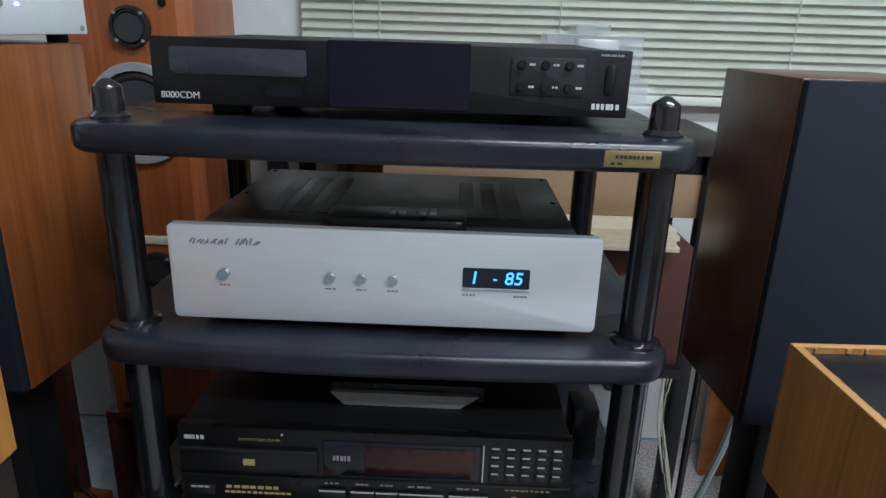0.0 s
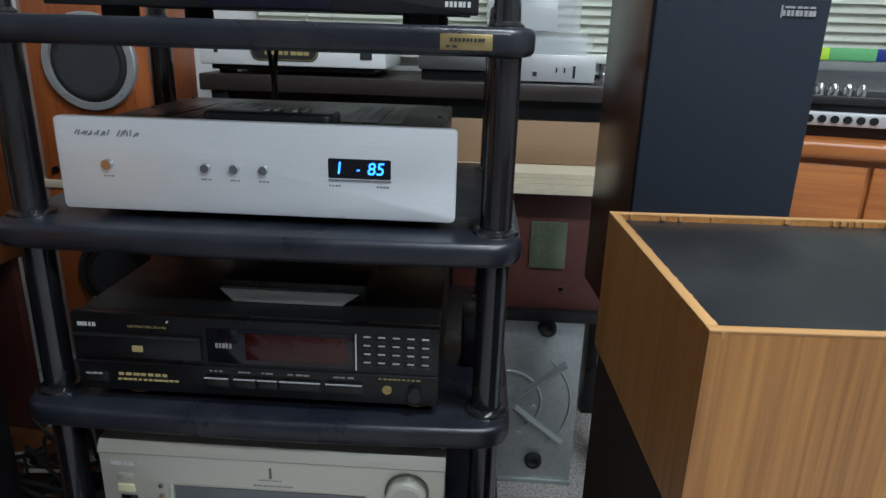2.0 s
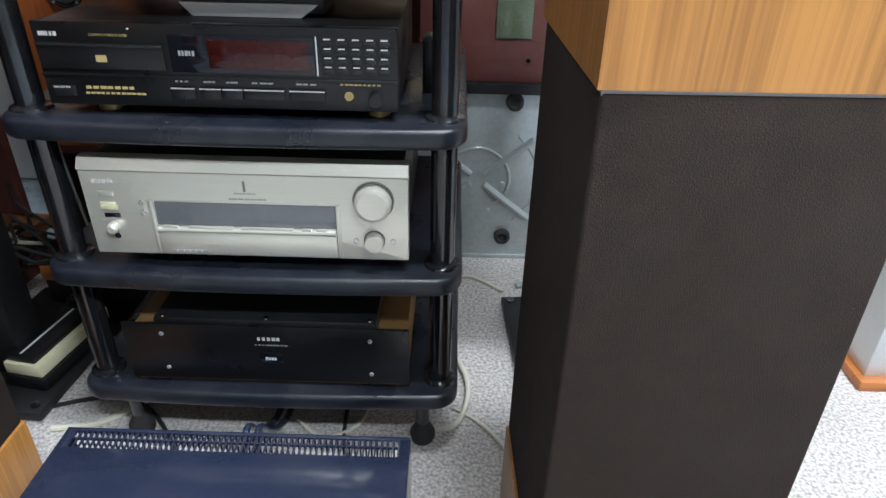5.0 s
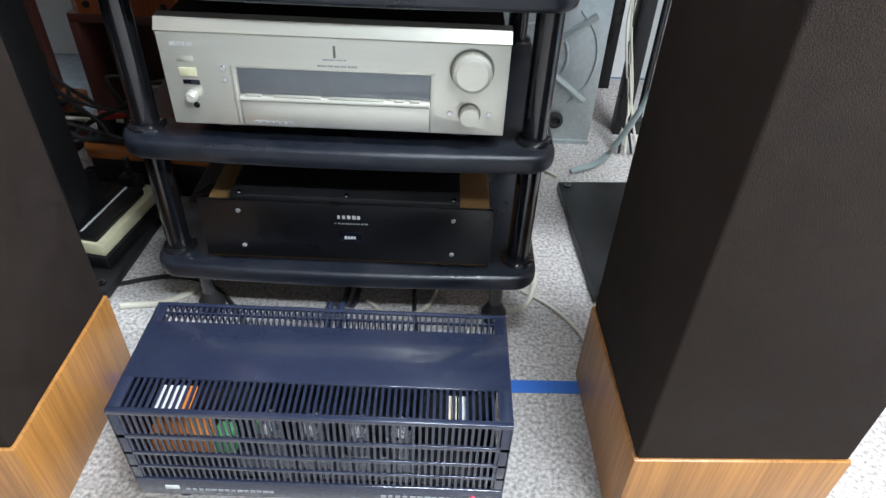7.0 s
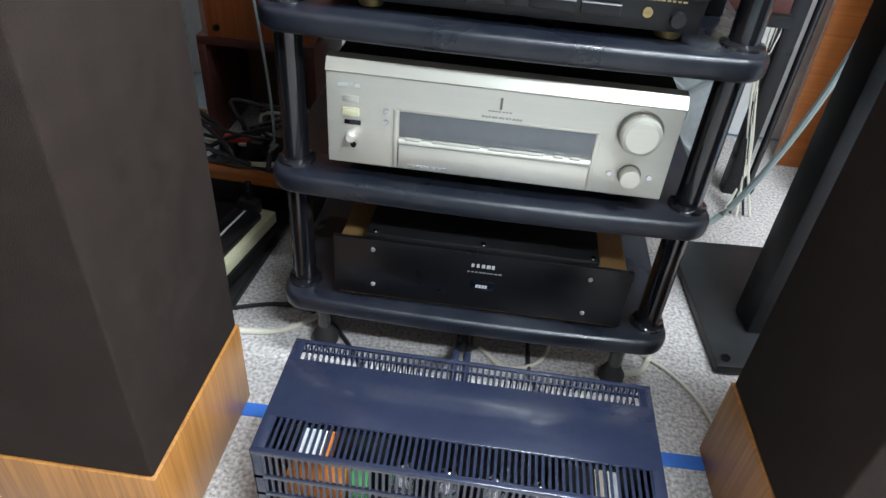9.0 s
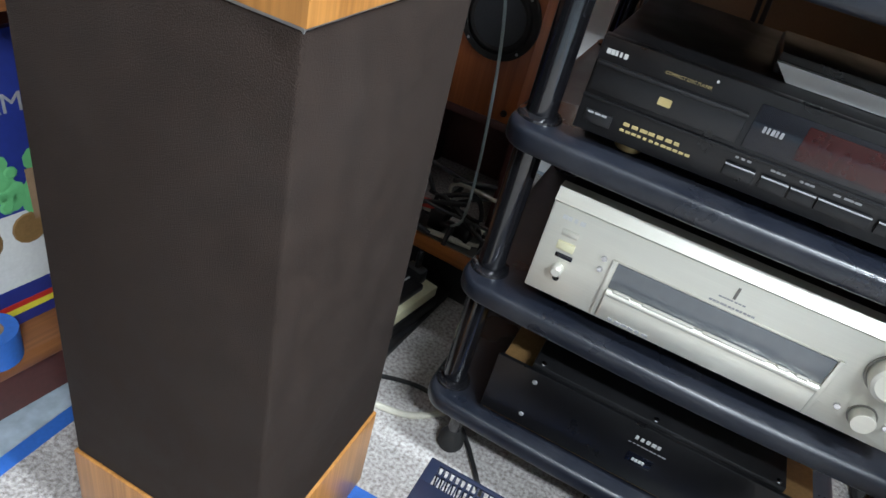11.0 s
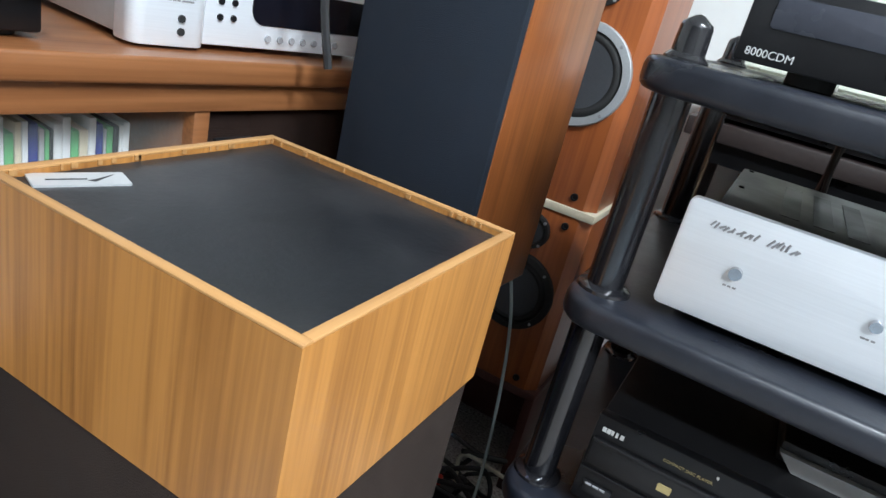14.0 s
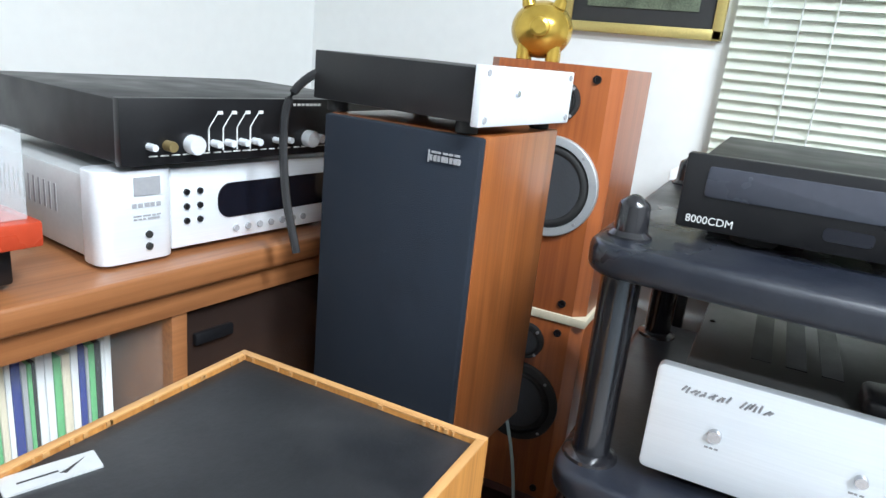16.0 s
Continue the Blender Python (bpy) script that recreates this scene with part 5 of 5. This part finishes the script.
part("plug", joined(box(-0.01, 0.045, 0.049, 0.03, 0.07, 0.078, 0.004), rod(0.006, 0.01, 0.06, 0.073, 0.115, 10)), BLACK, blk)
pw = thing("mains_strip", "wooden mains distribution strip crowded with black plugs", "power strip", pose(-0.515, 1.085, 0, 0, 0, -4))
part("box", box(-0.12, -0.03, 0, 0.13, 0.05, 0.10, 0.002), BLACK, pw)
part("wood_front", box(-0.12, -0.036, 0.082, 0.13, -0.03, 0.115, 0.001), SIDEWOOD, pw)
part("socket_plate", box(-0.12, -0.03, 0.10, 0.13, 0.05, 0.118, 0.002), BODYGREY, pw)
for k in range(4):
    part("plug", box(-0.10 + k * 0.058, -0.01, 0.118, -0.065 + k * 0.058, 0.025, 0.155 + 0.008 * (k % 2), 0.005), BLACK, pw)
rsw = thing("red_plug", "small red plug on the tangle of cables", "plug", pose(-0.58, 1.08, 0.155, 0, 0, 15))
part("shell", box(-0.02, -0.008, 0.004, 0.03, 0.012, 0.018, 0.004), REDP, rsw)


def cable(label, pts, r, mt):
    return solid("cable", sweep(pts, r), mt, label, "cable", group="cables")


cable("black cable across the carpet", [(-0.52, 0.76, 0.005), (-0.40, 0.80, 0.005), (-0.31, 0.77, 0.005), (-0.22, 0.66, 0.005), (-0.18, 0.60, 0.006)], 0.004, CABLE)
cable("cream cable across the carpet", [(-0.46, 0.72, 0.005), (-0.38, 0.74, 0.005), (-0.31, 0.81, 0.012), (-0.27, 0.88, 0.03), (-0.2, 1.0, 0.005)], 0.0055, WCABLE)
cable("pale cable curling under the rack", [(-0.05, 0.76, 0.005), (0.0, 0.72, 0.005), (0.06, 0.76, 0.005), (0.08, 0.9, 0.005)], 0.004, WCABLE)
cable("pair of dark blue cables behind the valve amplifier", [(-0.085, 0.575, 0.06), (-0.086, 0.62, 0.12), (-0.085, 0.68, 0.06), (-0.085, 0.78, 0.008), (-0.09, 1.0, 0.008)], 0.0055, NAVY)
cable("pair of dark blue cables behind the valve amplifier", [(-0.068, 0.575, 0.06), (-0.069, 0.62, 0.12), (-0.068, 0.68, 0.06), (-0.067, 0.78, 0.008), (-0.07, 1.0, 0.008)], 0.0055, NAVY)
cable("thin grey cable from the valve amplifier", [(0.07, 0.575, 0.05), (0.06, 0.65, 0.02), (0.035, 0.72, 0.005), (0.03, 0.9, 0.005)], 0.0035, CABLE)
cable("cream cable looping round the rack's foot", [(0.20, 1.0, 0.005), (0.245, 0.86, 0.012), (0.225, 0.76, 0.006), (0.17, 0.74, 0.005), (0.13, 0.70, 0.005), (0.10, 0.62, 0.005)], 0.005, WCABLE)
cable("thin cable to the base plate", [(0.22, 0.80, 0.004), (0.27, 0.76, 0.004), (0.31, 0.70, 0.004), (0.33, 0.62, 0.004)], 0.003, WCABLE)
cable("pale green-grey cable hanging behind the rack", [(0.36, 1.20, 0.007), (0.43, 1.22, 0.03), (0.48, 1.20, 0.16), (0.52, 1.18, 0.34), (0.54, 1.16, 0.52)], 0.007, GCABLE)
cable("white cable on the carpet behind the rack", [(0.10, 1.25, 0.004), (0.18, 1.2, 0.004), (0.25, 1.24, 0.004), (0.33, 1.18, 0.004)], 0.004, WCABLE)
cable("pale grey cable hanging beside the oak speaker", [(-0.53, 0.97, 0.74), (-0.475, 0.95, 0.60), (-0.45, 0.94, 0.42), (-0.455, 0.97, 0.25), (-0.50, 1.05, 0.16)], 0.0025, GCABLE)
cable("thick black power lead of the small component", [(-0.70, 0.80, 1.10), (-0.725, 0.79, 1.10), (-0.75, 0.775, 1.06), (-0.74, 0.765, 0.97), (-0.72, 0.765, 0.893)], 0.005, CABLE)
cable("black speaker lead behind the rack", [(-0.18, 1.13, 1.0), (-0.175, 1.15, 0.9), (-0.18, 1.14, 0.82), (-0.16, 1.14, 0.6)], 0.004, CABLE)
cable("black speaker lead behind the rack", [(-0.15, 1.13, 1.0), (-0.172, 1.15, 0.93), (-0.165, 1.14, 0.82), (-0.15, 1.14, 0.6)], 0.004, CABLE)
rnd = random.Random(23)
for k in range(14):
    x_, y_ = rnd.uniform(-0.70, -0.42), rnd.uniform(1.02, 1.16)
    pts = [(x_, y_, 0.14 + rnd.uniform(-0.02, 0.06))]
    for _ in range(4):
        pts.append((min(max(pts[-1][0] + rnd.uniform(-0.13, 0.13), -0.74), -0.40), min(max(pts[-1][1] + rnd.uniform(-0.05, 0.06), 1.0), 1.19), max(pts[-1][2] + rnd.uniform(-0.06, 0.06), 0.125)))
    cable("black cable in a tangle behind the speaker", pts, rnd.choice((0.003, 0.004, 0.005)), CABLE if k % 5 else WCABLE)
for k in range(5):
    cable("loose cable hanging beside the steel case", [(0.47 + 0.012 * k, 1.42, 0.5), (0.46 + 0.02 * rnd.random(), 1.38, 0.3), (0.48 + 0.02 * rnd.random(), 1.33, 0.12), (0.47 + 0.015 * k, 1.29, 0.006)], 0.003, CABLE if k % 2 else WCABLE)

gb = thing("grey_box", "pale grey equipment box with a wooden trim, on the floor", "box", pose(1.105, 1.02, 0, 0, 0, 0))
part("body", box(-0.11, -0.12, 0.02, 0.2, 0.16, 0.34, 0.004), SILVER, gb)
part("trim", box(-0.125, -0.14, 0.0, 0.22, 0.17, 0.022, 0.004), SIDEWOOD, gb)
